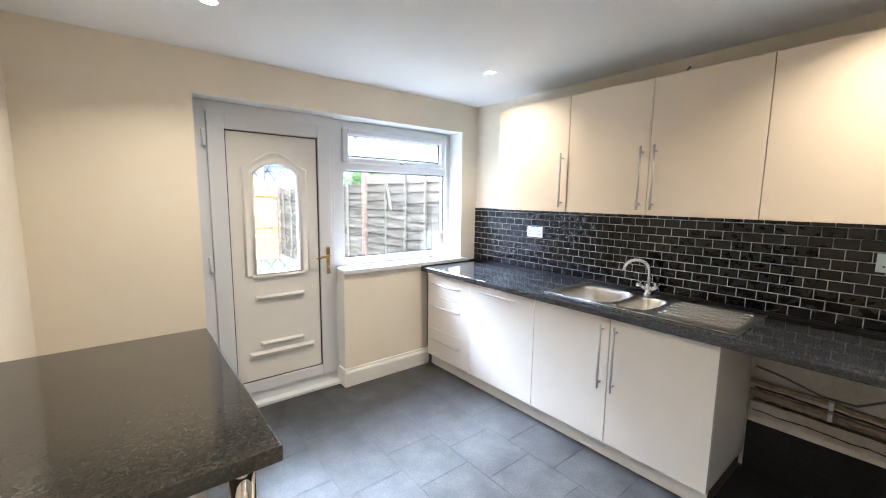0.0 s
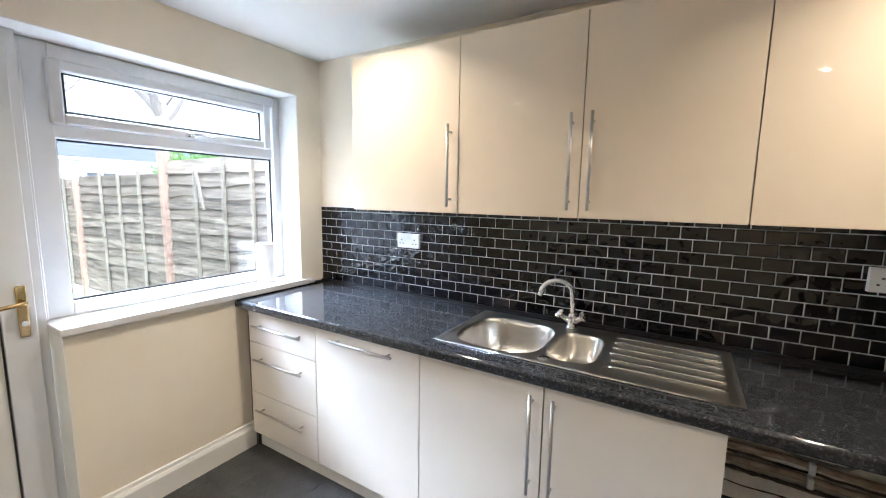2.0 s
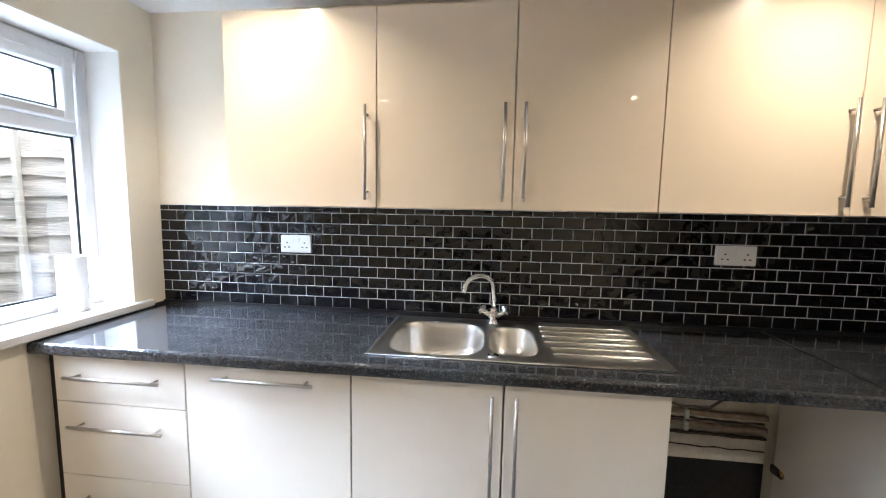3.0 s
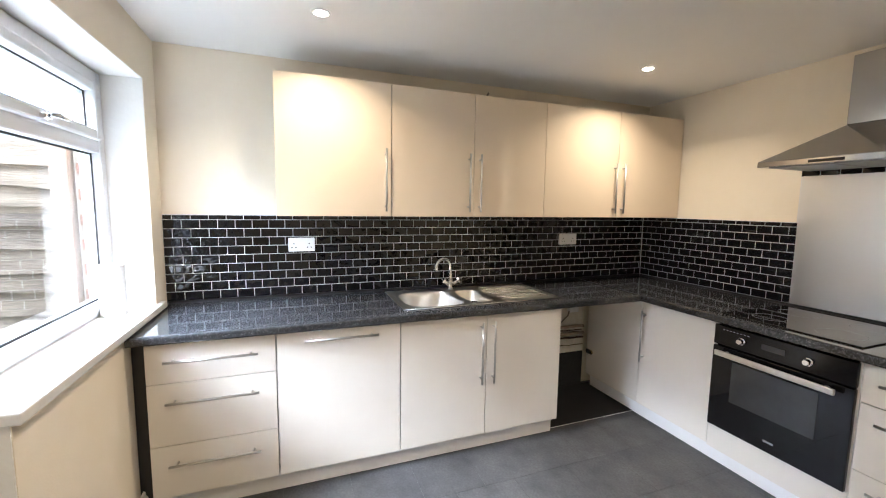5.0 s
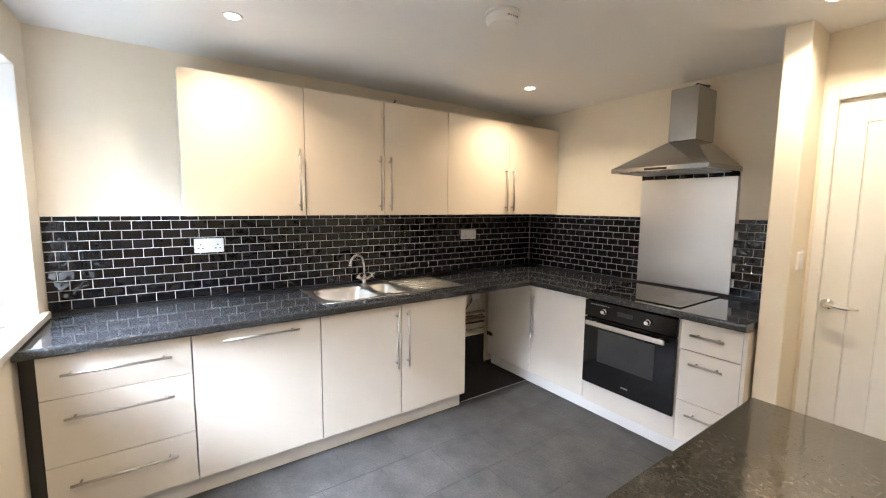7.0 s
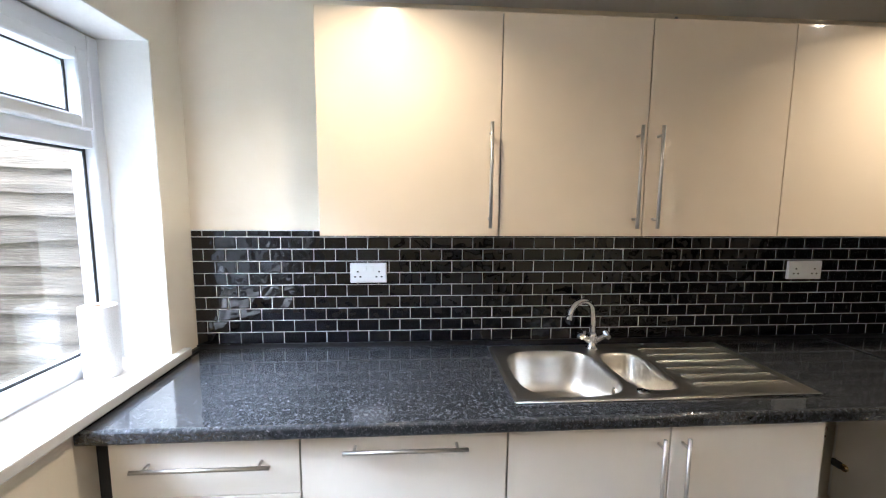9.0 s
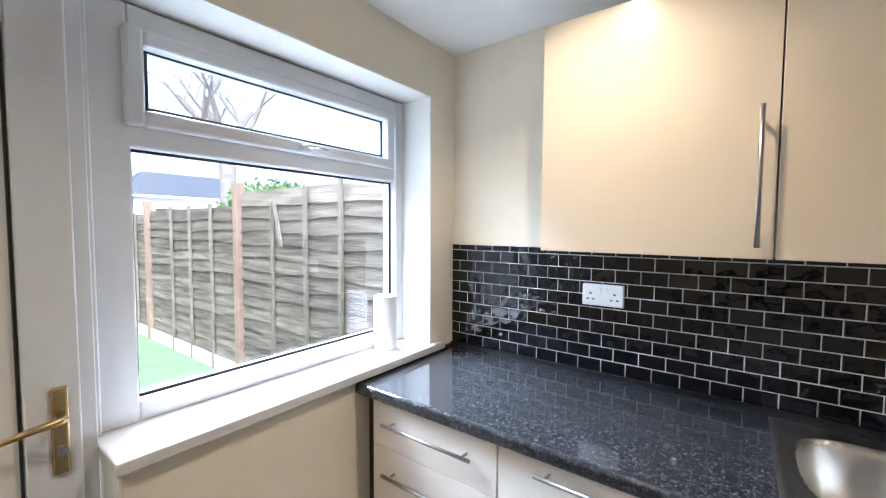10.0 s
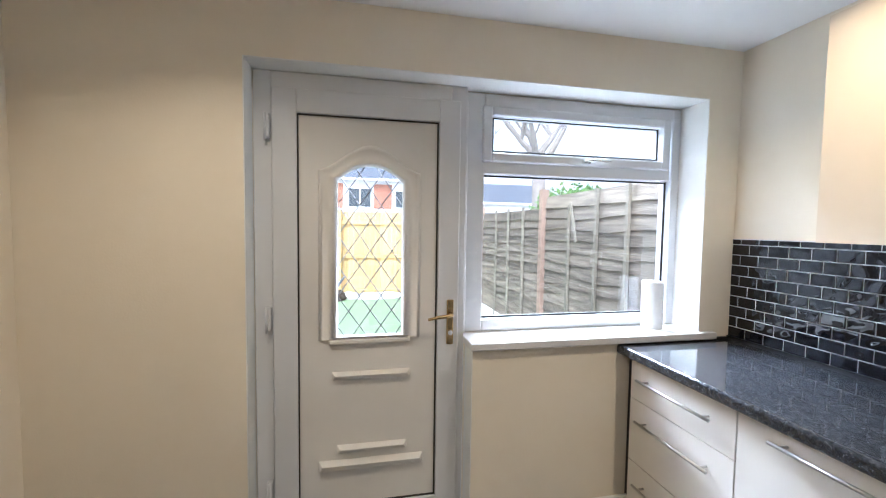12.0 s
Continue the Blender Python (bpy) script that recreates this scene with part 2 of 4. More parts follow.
def add_box(bm, x0, x1, y0, y1, z0, z1):
    vs = [bm.verts.new((x, y, z)) for z in (z0, z1) for x, y in ((x0, y0), (x1, y0), (x1, y1), (x0, y1))]
    for f in ((3, 2, 1, 0), (4, 5, 6, 7), (0, 1, 5, 4), (1, 2, 6, 5), (2, 3, 7, 6), (3, 0, 4, 7)):
        bm.faces.new([vs[i] for i in f])
    return bm


def box(x0, x1, y0, y1, z0, z1, bevel=0.0, segments=2):
    return bevelled(add_box(bmesh.new(), min(x0, x1), max(x0, x1), min(y0, y1), max(y0, y1), min(z0, z1), max(z0, z1)), bevel, segments)


def boxes(*rows):
    bm = bmesh.new()
    for r in rows:
        add_box(bm, *r)
    return bm


def add_tube(bm, points, radius, sides=10, caps=True):
    """A round bar along points; radius is one number or one for each point."""
    pts = [Vector(p) for p in points]
    radii = radius if isinstance(radius, (list, tuple)) else [radius] * len(pts)
    rings, up = [], None
    for i, p in enumerate(pts):
        d = (pts[min(i + 1, len(pts) - 1)] - pts[max(i - 1, 0)]).normalized()
        if up is None:
            up = d.orthogonal().normalized()
        up = (up - d * up.dot(d)).normalized()
        side = d.cross(up)
        rings.append([bm.verts.new(p + (up * math.cos(a) + side * math.sin(a)) * radii[i]) for a in (2 * math.pi * k / sides for k in range(sides))])
    for a, b in zip(rings, rings[1:]):
        for k in range(sides):
            bm.faces.new((a[k], a[(k + 1) % sides], b[(k + 1) % sides], b[k]))
    if caps:
        bm.faces.new(rings[0][::-1])
        bm.faces.new(rings[-1])
    return bm


def tube(points, radius, sides=10):
    return add_tube(bmesh.new(), points, radius, sides)


def turned(profile, centre, axis=(0, 0, 1), sides=24):
    """A turned solid: rows of radius and distance along the axis."""
    return spun(profile, Vector(centre), Vector(axis).normalized(), sides)


def spun(profile, c, d, sides):
    bm = bmesh.new()
    up = d.orthogonal().normalized()
    side = d.cross(up)
    rings = [[bm.verts.new(c + d * h + (up * math.cos(a) + side * math.sin(a)) * max(r, 1e-4)) for a in (2 * math.pi * k / sides for k in range(sides))] for r, h in profile]
    for a, b in zip(rings, rings[1:]):
        for k in range(sides):
            bm.faces.new((a[k], a[(k + 1) % sides], b[(k + 1) % sides], b[k]))
    bm.faces.new(rings[0][::-1])
    bm.faces.new(rings[-1])
    return bm


def plate(outline, hole, y0, y1):
    """An upright plate between y0 and y1 with an outline and maybe a hole, each a ring of (x, z)."""
    bm = bmesh.new()
    loops = []
    for y in (y0, y1):
        edges = []
        for ring in ([outline, hole] if hole else [outline]):
            vs = [bm.verts.new((x, y, z)) for x, z in ring]
            edges += [bm.edges.new((vs[i], vs[(i + 1) % len(vs)])) for i in range(len(vs))]
            loops.append(vs)
        bmesh.ops.triangle_fill(bm, use_beauty=True, use_dissolve=False, edges=edges)
    n = len(loops) // 2
    for a, b in zip(loops[:n], loops[n:]):
        for i in range(len(a)):
            bm.faces.new((a[i], a[(i + 1) % len(a)], b[(i + 1) % len(b)], b[i]))
    bmesh.ops.recalc_face_normals(bm, faces=bm.faces)
    return bm


# ---- the large structure ----
def structure(name, bm, mat, label, category):
    return tagged(part(name, bm, mat), label, category, kind="structure")


OX0, OX1, OZ = 0.718, 2.818, 2.07        # opening of door and window
PIER = 1.645                             # start of the wall under the window
SILL = 0.925
YO = 3.76                                # outer face of the window wall
structure("wall_east", box(XE, XE + 0.15, YS - 0.15, YO, 0, CEIL + 0.02), M_WALL, "cream painted kitchen wall behind the sink", "wall")
structure("wall_west", box(XW - 0.12, XW, YD - 0.12, YO, 0, CEIL + 0.02), M_WALL, "cream painted wall beside the breakfast bar", "wall")
structure("wall_north", boxes((XW, OX0, YN, YO, 0, CEIL + 0.02), (OX1, XE, YN, YO, 0, CEIL + 0.02), (OX0, OX1, YN, YO, OZ, CEIL + 0.02), (PIER, OX1, YN, YO, 0, SILL - 0.034)), M_WALL, "cream painted wall with white door and window opening", "wall")
structure("trim", boxes((OX0, OX0 + 0.004, YN + 0.002, 3.60, 0, OZ - 0.004), (OX1 - 0.004, OX1, YN + 0.002, 3.654, SILL, OZ - 0.004), (OX0, OX1, YN + 0.002, 3.654, OZ - 0.004, OZ), (PIER - 0.004, PIER, YN + 0.002, 3.60, 0.0, SILL - 0.034)), M_REVEAL, "white painted plaster reveal of the opening", "reveal")
structure("wall_south", box(0.925, XE, YS - 0.15, YS, 0, CEIL + 0.02), M_WALL, "cream painted wall behind the cooker", "wall")
structure("wall_pier", box(0.82, 0.925, YD - 0.12, 0.50, 0, CEIL + 0.02, 0.008, 3), M_WALL, "cream painted wall end beside the cooker", "wall")
DX0, DX1, DZ = 0.005, 0.770, 1.995
structure("wall_hall", boxes((XW, DX0, YD - 0.12, YD, 0, CEIL + 0.02), (DX1, 0.82, YD - 0.12, YD, 0, CEIL + 0.02), (DX0, DX1, YD - 0.12, YD, DZ, CEIL + 0.02)), M_WALL, "cream painted wall round the inner door", "wall")
structure("wall_niche", box(0.895, 0.925, YS - 0.15, YD - 0.12, 0, CEIL + 0.02), M_WALL, "cream wall closing the cooker niche", "wall")
structure("ceiling", box(XW - 0.12, XE + 0.15, YS - 0.15, YO, CEIL, CEIL + 0.12), M_CEIL, "smooth white painted ceiling", "ceiling")
floor = structure("floor", box(XW - 0.12, XE + 0.15, YS - 0.15, YO, -0.12, -0.003), M_FLOORGAP, "dark grey slate-effect vinyl tile floor", "floor")


def skirting(name, x0, x1, y, out):
    """A skirting board with a moulded top, running along x."""
    prof = [(0, 0), (0.020, 0), (0.020, 0.105), (0.015, 0.118), (0.010, 0.124), (0.008, 0.140), (0, 0.145)]
    bm = bmesh.new()
    ends = [[bm.verts.new((x, y + out * d, z)) for d, z in prof] for x in (x0, x1)]
    for i in range(len(prof)):
        j = (i + 1) % len(prof)
        bm.faces.new((ends[0][i], ends[0][j], ends[1][j], ends[1][i]))
    bm.faces.new(ends[0][::-1])
    bm.faces.new(ends[1])
    bmesh.ops.recalc_face_normals(bm, faces=bm.faces)
    return structure(name, bm, M_TRIM, "white painted skirting board with moulded top", "skirting board")


skirting("baseboard", PIER - 0.02, FX + 0.05, YN - 0.012, -1)
skirting("baseboard", XW, OX0 + 0.0, YN - 0.012, -1)
tagged(part("baseboard", box(PIER - 0.024, PIER - 0.006, YN - 0.03, 3.575, 0, 0.14, 0.004), M_TRIM), "white painted skirting return beside the back door", "skirting board", kind="structure")


# ---- back door ----
def wedge(x0, x1, z, y, depth, tall):
    """A moulded step on a door panel with mitred ends."""
    bm = bmesh.new()
    pts = [(x0, y, z + tall / 2), (x1, y, z + tall / 2), (x1, y, z - tall / 2), (x0, y, z - tall / 2), (x0 + 0.018, y - depth, z + tall * 0.1), (x1 - 0.018, y - depth, z + tall * 0.1), (x1 - 0.006, y - depth * 0.7, z - tall / 2), (x0 + 0.006, y - depth * 0.7, z - tall / 2)]
    v = [bm.verts.new(p) for p in pts]
    for f in ((0, 1, 2, 3), (0, 4, 5, 1), (4, 7, 6, 5), (3, 2, 6, 7), (0, 3, 7, 4), (1, 5, 6, 2)):
        bm.faces.new([v[i] for i in f])
    bmesh.ops.recalc_face_normals(bm, faces=bm.faces)
    return bevelled(bm, 0.0025, 2)


def frame_bars(x0, x1, z0, z1, w, y0, y1, bevel=0.006, bottom=None):
    """Four bars of an upright rectangular frame, with sloped inner edges."""
    b = w if bottom is None else bottom
    return [box(x0, x0 + w, y0, y1, z0, z1, bevel), box(x1 - w, x1, y0, y1, z0, z1, bevel), box(x0 + w - 0.001, x1 - w + 0.001, y0 + 0.0005, y1, z1 - w, z1 - 0.0005, bevel), box(x0 + w - 0.001, x1 - w + 0.001, y0 + 0.0005, y1, z0 + 0.0005, z0 + b, bevel)]


def arch(x0, x1, z0, zs, zt, n=14):
    """A ring with straight sides and an arched head."""
    cx, r = (x0 + x1) / 2, (x1 - x0) / 2
    pts = [(x0, z0), (x0, zs)]
    for i in range(1, n):
        a = math.pi * i / n
        c = -math.cos(a)
        pts.append((cx + r * c, zs + (zt - zs) * (1 - abs(c) ** 2.2)))
    return pts + [(x1, zs), (x1, z0)]


DY = 3.585
back_door = thing("door_1", (1.18, DY, 0), "closed white plastic back door with arched leaded glass", "door", kind="structure")
for b in frame_bars(0.727, 1.632, 0.0, 2.064, 0.070, DY + 0.012, 3.70, 0.0025, 0.095):
    part("door_frame", b, M_UPVC, back_door)
part("threshold", box(0.745, 1.632, 3.535, 3.60, 0.0, 0.028, 0.006), M_UPVC, back_door)
for b in frame_bars(0.80, 1.60, 0.098, 1.995, 0.098, DY - 0.004, 3.675, 0.004, 0.080):
    part("door_sash", b, M_UPVC, back_door)
GX0, GX1, GZ0, GZS, GZT = 1.062, 1.342, 0.945, 1.622, 1.688    # glass of the back door
part("door_panel", plate([(0.895, 0.172), (0.895, 1.90), (1.505, 1.90), (1.505, 0.172)], arch(GX0 - 0.02, GX1 + 0.02, GZ0 - 0.012, GZS, GZT + 0.02), DY + 0.012, DY + 0.045), M_DOORPANEL, back_door)
gk = bmesh.new()
for r in ((0.898, 0.903, 0.178, 1.895), (1.495, 1.500, 0.178, 1.895)):
    add_box(gk, r[0], r[1], DY + 0.004, DY + 0.013, r[2], r[3])
for z in (0.178, 1.890):
    add_box(gk, 0.898, 1.500, DY + 0.0045, DY + 0.0125, z, z + 0.005)
part("gasket", gk, M_GASKET, back_door, "black rubber gasket")
part("glass", plate(arch(GX0 - 0.007, GX1 + 0.007, GZ0 - 0.007, GZS + 0.002, GZT + 0.007), None, DY + 0.026, DY + 0.032), M_GLASS, back_door, "clear arched glass").visible_shadow = False


def surround(inner, outer, profile):
    """A moulded frame swept between two rings of (x, z); profile: share of the way in, depth."""
    bm = bmesh.new()
    rows = [[bm.verts.new((xo + (xi - xo) * k, DY + d, zo + (zi - zo) * k)) for (xi, zi), (xo, zo) in zip(inner, outer)] for k, d in profile]
    for u, v in zip(rows, rows[1:]):
        for i in range(len(u)):
            bm.faces.new((u[i], u[(i + 1) % len(u)], v[(i + 1) % len(v)], v[i]))
    bmesh.ops.recalc_face_normals(bm, faces=bm.faces)
    return bm


NA = 22
head = [(1.202 - 0.222 * math.cos(math.pi * i / NA), 1.668 + 0.112 * (0.5 - 0.5 * math.cos(2 * math.pi * (0.5 - 0.5 * math.cos(math.pi * i / NA)))) ** 0.85) for i in range(1, NA)]
outer_ring = [(0.980, 0.930), (0.980, 1.655)] + head + [(1.424, 1.655), (1.424, 0.930)]
part("moulding", surround(arch(GX0, GX1, GZ0, GZS, GZT, NA), outer_ring, ((0.0, 0.0125), (0.06, 0.004), (0.14, 0.000), (0.24, 0.004), (0.45, 0.008), (0.66, 0.007), (0.74, -0.004), (0.86, -0.006), (0.95, 0.002), (1.0, 0.028))), M_DOORPANEL, back_door, smooth=True)
part("moulding", box(1.025, 1.380, DY - 0.008, DY + 0.014, 0.912, 0.934, 0.006), M_DOORPANEL, back_door)
for x0, x1, z, t in ((1.035, 1.382, 0.772, 0.030), (1.056, 1.370, 0.440, 0.030), (0.979, 1.444, 0.368, 0.040)):
    part("moulding", wedge(x0, x1, z, DY + 0.014, 0.030, t), M_DOORPANEL, back_door)


def inside(x, z):
    if not (GX0 < x < GX1 and z > GZ0):
        return False
    c = abs((x - 1.202) / 0.14)
    return z < GZS + (GZT - GZS) * (1 - c ** 2.2)


# diamond leading
slope = 1.42
for sgn in (1, -1):
    for k in range(-4, 12):
        run = None
        for i in range(0, 141):
            x = 1.062 + 0.28 * i / 140
            z = 0.72 + k * 0.134 + (slope * (x - 1.062) if sgn > 0 else slope * (1.342 - x))
            if inside(x, z):
                run = (run[0], (x, z)) if run else ((x, z), (x, z))
        if run and (Vector(run[0]) - Vector(run[1])).length > 0.03:
            (xa, za), (xb, zb) = run
            part("lead_strip", tube([(xa, DY + 0.0245, za), (xb, DY + 0.0245, zb)], 0.0028, 5), M_LEAD, back_door)
for z in (1.835, 1.035, 0.28):
    h = part("hinge", box(0.768, 0.792, DY - 0.014, DY + 0.012, z - 0.05, z + 0.05, 0.005), M_UPVC, back_door)
    part("hinge_pin", tube([(0.776, DY - 0.016, z - 0.058), (0.776, DY - 0.016, z + 0.05)], 0.005, 10), M_UPVC, h, smooth=True)
plate_ob = part("handle_plate", box(1.545, 1.577, DY - 0.014, DY - 0.003, 0.893, 1.100, 0.006, 3), M_BRASS, back_door, "worn brass handle plate")
part("lever", tube([(1.561, DY - 0.006, 1.035), (1.561, DY - 0.050, 1.035), (1.552, DY - 0.058, 1.035), (1.50, DY - 0.058, 1.030), (1.452, DY - 0.054, 1.020)], [0.010, 0.009, 0.009, 0.008, 0.006], 10), M_BRASS, plate_ob, smooth=True)
part("lock_cylinder", tube([(1.561, DY - 0.010, 0.950), (1.561, DY - 0.022, 0.950)], 0.011, 14), M_CHROME, plate_ob, "chrome lock cylinder")

# ---- window ----
WY = 3.652
window = thing("window_1", (2.22, WY, SILL), "white plastic kitchen window with a top vent", "window", kind="structure")
for b in (box(1.634, 1.736, WY, 3.745, SILL, 2.064, 0.006), box(2.768, 2.817, WY, 3.745, SILL, 2.064, 0.006), box(1.735, 2.769, WY + 0.0005, 3.745, SILL + 0.0005, 0.984, 0.006), box(1.735, 2.769, WY + 0.0005, 3.745, 2.000, 2.0635, 0.006)):
    part("window_frame", b, M_UPVC, window)
part("coupling_strip", box(1.618, 1.650, WY - 0.012, WY + 0.01, SILL, 2.04, 0.004), M_UPVC, window)
part("transom", box(1.69, 2.76, WY + 0.001, 3.740, 1.685, 1.752, 0.008), M_UPVC, window)
for b in frame_bars(1.722, 2.742, 1.742, 2.004, 0.046, WY - 0.020, 3.725, 0.009):
    part("vent_sash", b, M_UPVC, window)
part("pane", box(1.730, 2.775, 3.697, 3.703, 0.965, 1.700), M_GLASS, window, "large clear fixed pane").visible_shadow = False
part("pane", box(1.745, 2.74, 3.680, 3.686, 1.76, 2.0), M_GLASS, window, "clear pane of the top vent").visible_shadow = False
# rubber gaskets, drawn wider to take in the frame's dark reflection
for r, y in (((1.734, 2.770, 0.982, 1.688), 3.689), ((1.774, 2.700, 1.792, 1.964), 3.673)):
    g = bmesh.new()
    add_box(g, r[0] - 0.04, r[0] + 0.012, y, y + 0.004, r[2], r[3])
    add_box(g, r[1] - 0.012, r[1] + 0.04, y, y + 0.004, r[2], r[3])
    add_box(g, r[0], r[1], y + 0.0005, y + 0.0045, r[2] - 0.02, r[2] + 0.011)
    add_box(g, r[0], r[1], y + 0.0005, y + 0.0045, r[3] - 0.011, r[3] + 0.02)
    part("gasket", g, M_GASKET, window, "black rubber gasket")
wh = part("window_handle", box(2.235, 2.275, WY - 0.040, WY - 0.018, 1.752, 1.772, 0.005), M_CHROME, window, "tarnished chrome window handle")
part("lever", tube([(2.25, WY - 0.045, 1.765), (2.27, WY - 0.060, 1.768), (2.33, WY - 0.062, 1.764), (2.37, WY - 0.056, 1.762)], [0.009, 0.009, 0.007, 0.005], 10), M_CHROME, wh, smooth=True)
tagged(part("window_sill", box(PIER - 0.015, 2.90, YN - 0.028, 3.665, SILL - 0.034, SILL, 0.005), M_SILL), "white painted window sill board", "window sill", kind="structure")

# ---- inner door ----
hall_door = thing("door_2", (0.4, YD, 0), "closed white panelled inner door with chrome lever", "door", kind="structure")
part("door_leaf", box(DX0 + 0.012, DX1 - 0.012, YD - 0.055, YD - 0.022, 0.008, DZ - 0.012, 0.002), M_TRIM, hall_door)
for x0, x1 in ((DX0 + 0.012, DX0 + 0.115), (DX1 - 0.115, DX1 - 0.012)):
    part("stile", box(x0, x1, YD - 0.024, YD - 0.012, 0.008, DZ - 0.012, 0.003), M_TRIM, hall_door)
for z0, z1 in ((0.008, 0.18), (DZ - 0.13, DZ - 0.012)):
    part("rail", box(DX0 + 0.114, DX1 - 0.114, YD - 0.024, YD - 0.0125, z0, z1, 0.003), M_TRIM, hall_door)
for i in range(5):
    w = (DX1 - DX0 - 0.236) / 5
    x0 = DX0 + 0.118 + i * w
    part("board", box(x0 + 0.0025, x0 + w - 0.0025, YD - 0.024, YD - 0.016, 0.182, DZ - 0.132, 0.0025), M_TRIM, hall_door)
for b in (box(DX0 - 0.05, DX0 + 0.012, YD - 0.02, YD + 0.016, 0, DZ + 0.055, 0.005), box(DX1 - 0.012, DX1 + 0.034, YD - 0.02, YD + 0.016, 0, DZ + 0.055, 0.005), box(DX0 + 0.011, DX1 - 0.011, YD - 0.02, YD + 0.0155, DZ - 0.012, DZ + 0.0545, 0.005)):
    part("architrave", b, M_TRIM, hall_door)
rose = part("handle_rose", turned([(0.026, 0), (0.027, 0.004), (0.025, 0.010), (0.010, 0.011), (0.010, 0.04)], (0.725, YD - 0.012, 0.985), (0, 1, 0), 28), M_CHROME, hall_door, "chrome handle rose", True)
part("lever", tube([(0.725, YD + 0.03, 0.985), (0.715, YD + 0.038, 0.985), (0.66, YD + 0.038, 0.980), (0.605, YD + 0.034, 0.982)], [0.011, 0.010, 0.009, 0.007], 12), M_CHROME, rose, smooth=True)
part("latch_plate", box(0.768, 0.774, YD - 0.02, YD - 0.010, 0.955, 1.015, 0.001), M_BRASS, hall_door)


# ---- handles ----
def bar_handle(parent, a, b, out):
    """A round bar handle from a to b, standing off along out, on two posts."""
    a, b, o = Vector(a), Vector(b), Vector(out)
    d = (b - a).normalized()
    h = part("handle", tube([a + o * 0.034, b + o * 0.034], 0.0062, 12), M_HANDLE, parent, "brushed steel bar handle", True)
    for p in (a + d * 0.032, b - d * 0.032):
        part("handle_post", tube([p, p + o * 0.034], 0.0048, 8), M_HANDLE, h, smooth=True)


# ---- wall cabinets ----
WX, WZ0, WZ1 = 2.668, 1.395, 2.142
WIN = (-1, 0, 0)


def wall_cabinet(y0, y1, doors, label):
    ob = thing("wall_cabinet", (2.84, (y0 + y1) / 2, WZ0), label, "cabinet", "wall cabinets over the sink")
    part("body", box(WX + 0.021, XE - 0.008, y0 + 0.001, y1 - 0.001, WZ0 + 0.004, WZ1 - 0.004), M_CARCASS, ob)
    for a, b, side in doors:
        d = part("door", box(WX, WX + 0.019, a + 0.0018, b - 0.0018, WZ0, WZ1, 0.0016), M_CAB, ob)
        y = a + 0.037 if side < 0 else b - 0.037
        bar_handle(d, (WX, y, WZ0 + 0.030), (WX, y, WZ0 + 0.385), WIN)
    return ob


wall_cabinet(2.257, 2.880, [(2.257, 2.880, -1)], "single cream gloss wall cabinet beside the window")
wall_cabinet(1.214, 2.257, [(1.735, 2.257, -1), (1.214, 1.735, 1)], "double cream gloss wall cabinet above the sink")
wall_cabinet(-0.025, 1.214, [(0.592, 1.214, -1), (-0.025, 0.592, 1)], "double cream gloss wall cabinet in the corner")
tagged(part("cable_end", tube([(WX + 0.10, 1.62, WZ1 - 0.004), (WX + 0.09, 1.61, WZ1 + 0.03), (WX + 0.095, 1.60, WZ1 + 0.045)], 0.006, 6), M_CABLE), "short dark cable end on top of the wall cabinets", "cable")

# ---- base cabinets, sink side ----
BZ0, BZ1 = 0.107, 0.832


def drawers_x(y0, y1):
    ob = thing("drawer_unit", (2.7, (y0 + y1) / 2, 0.1), "cream three-drawer base unit beside the window wall", "drawer unit")
    part("body", box(FX + 0.021, XE - 0.06, y0 + 0.002, y1 - 0.002, BZ0, BZ1), M_CARCASS, ob)
    for z0, z1, hz in ((0.652, BZ1, 0.757), (0.358, 0.649, 0.567), (BZ0, 0.355, 0.272)):
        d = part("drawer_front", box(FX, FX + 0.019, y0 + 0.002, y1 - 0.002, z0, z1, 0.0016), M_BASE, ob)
        bar_handle(d, (FX, (y0 + y1) / 2 - 0.19, hz), (FX, (y0 + y1) / 2 + 0.19, hz), WIN)


drawers_x(2.89, 3.425)
# black strip that stands in for the shade in this gap
tagged(part("gap_shade_strip", box(FX + 0.03, FX + 0.05, 3.427, YN - 0.002, 0.0, 0.842), M_STRIP), "dark strip standing in for shade between drawers and wall", "filler strip")
dish = thing("appliance_cabinet", (2.7, 2.58, 0.1), "cream base unit with one full-height appliance door", "cabinet")
part("body", box(FX + 0.021, XE - 0.06, 2.274, 2.888, BZ0, BZ1), M_CARCASS, dish)
dd = part("door", box(FX, FX + 0.019, 2.2735, 2.8865, BZ0, BZ1, 0.0016), M_BASE, dish)
bar_handle(dd, (FX, 2.395, 0.792), (FX, 2.760, 0.792), WIN)
sb = thing("sink_cabinet", (2.7, 1.75, 0.1), "double cream base cabinet under the sink", "cabinet")
part("body", boxes((FX + 0.021, XE - 0.06, 1.254, 1.272, BZ0, BZ1), (FX + 0.021, XE - 0.06, 2.250, 2.268, BZ0, BZ1), (FX + 0.022, XE - 0.061, 1.272, 2.250, BZ0, BZ0 + 0.018), (XE - 0.075, XE - 0.062, 1.272, 2.250, BZ0 + 0.018, BZ1)), M_CARCASS, sb)
part("side_panel", box(FX + 0.0195, XE - 0.055, 1.236, 1.2535, BZ0, BZ1, 0.001), M_BASE, sb)
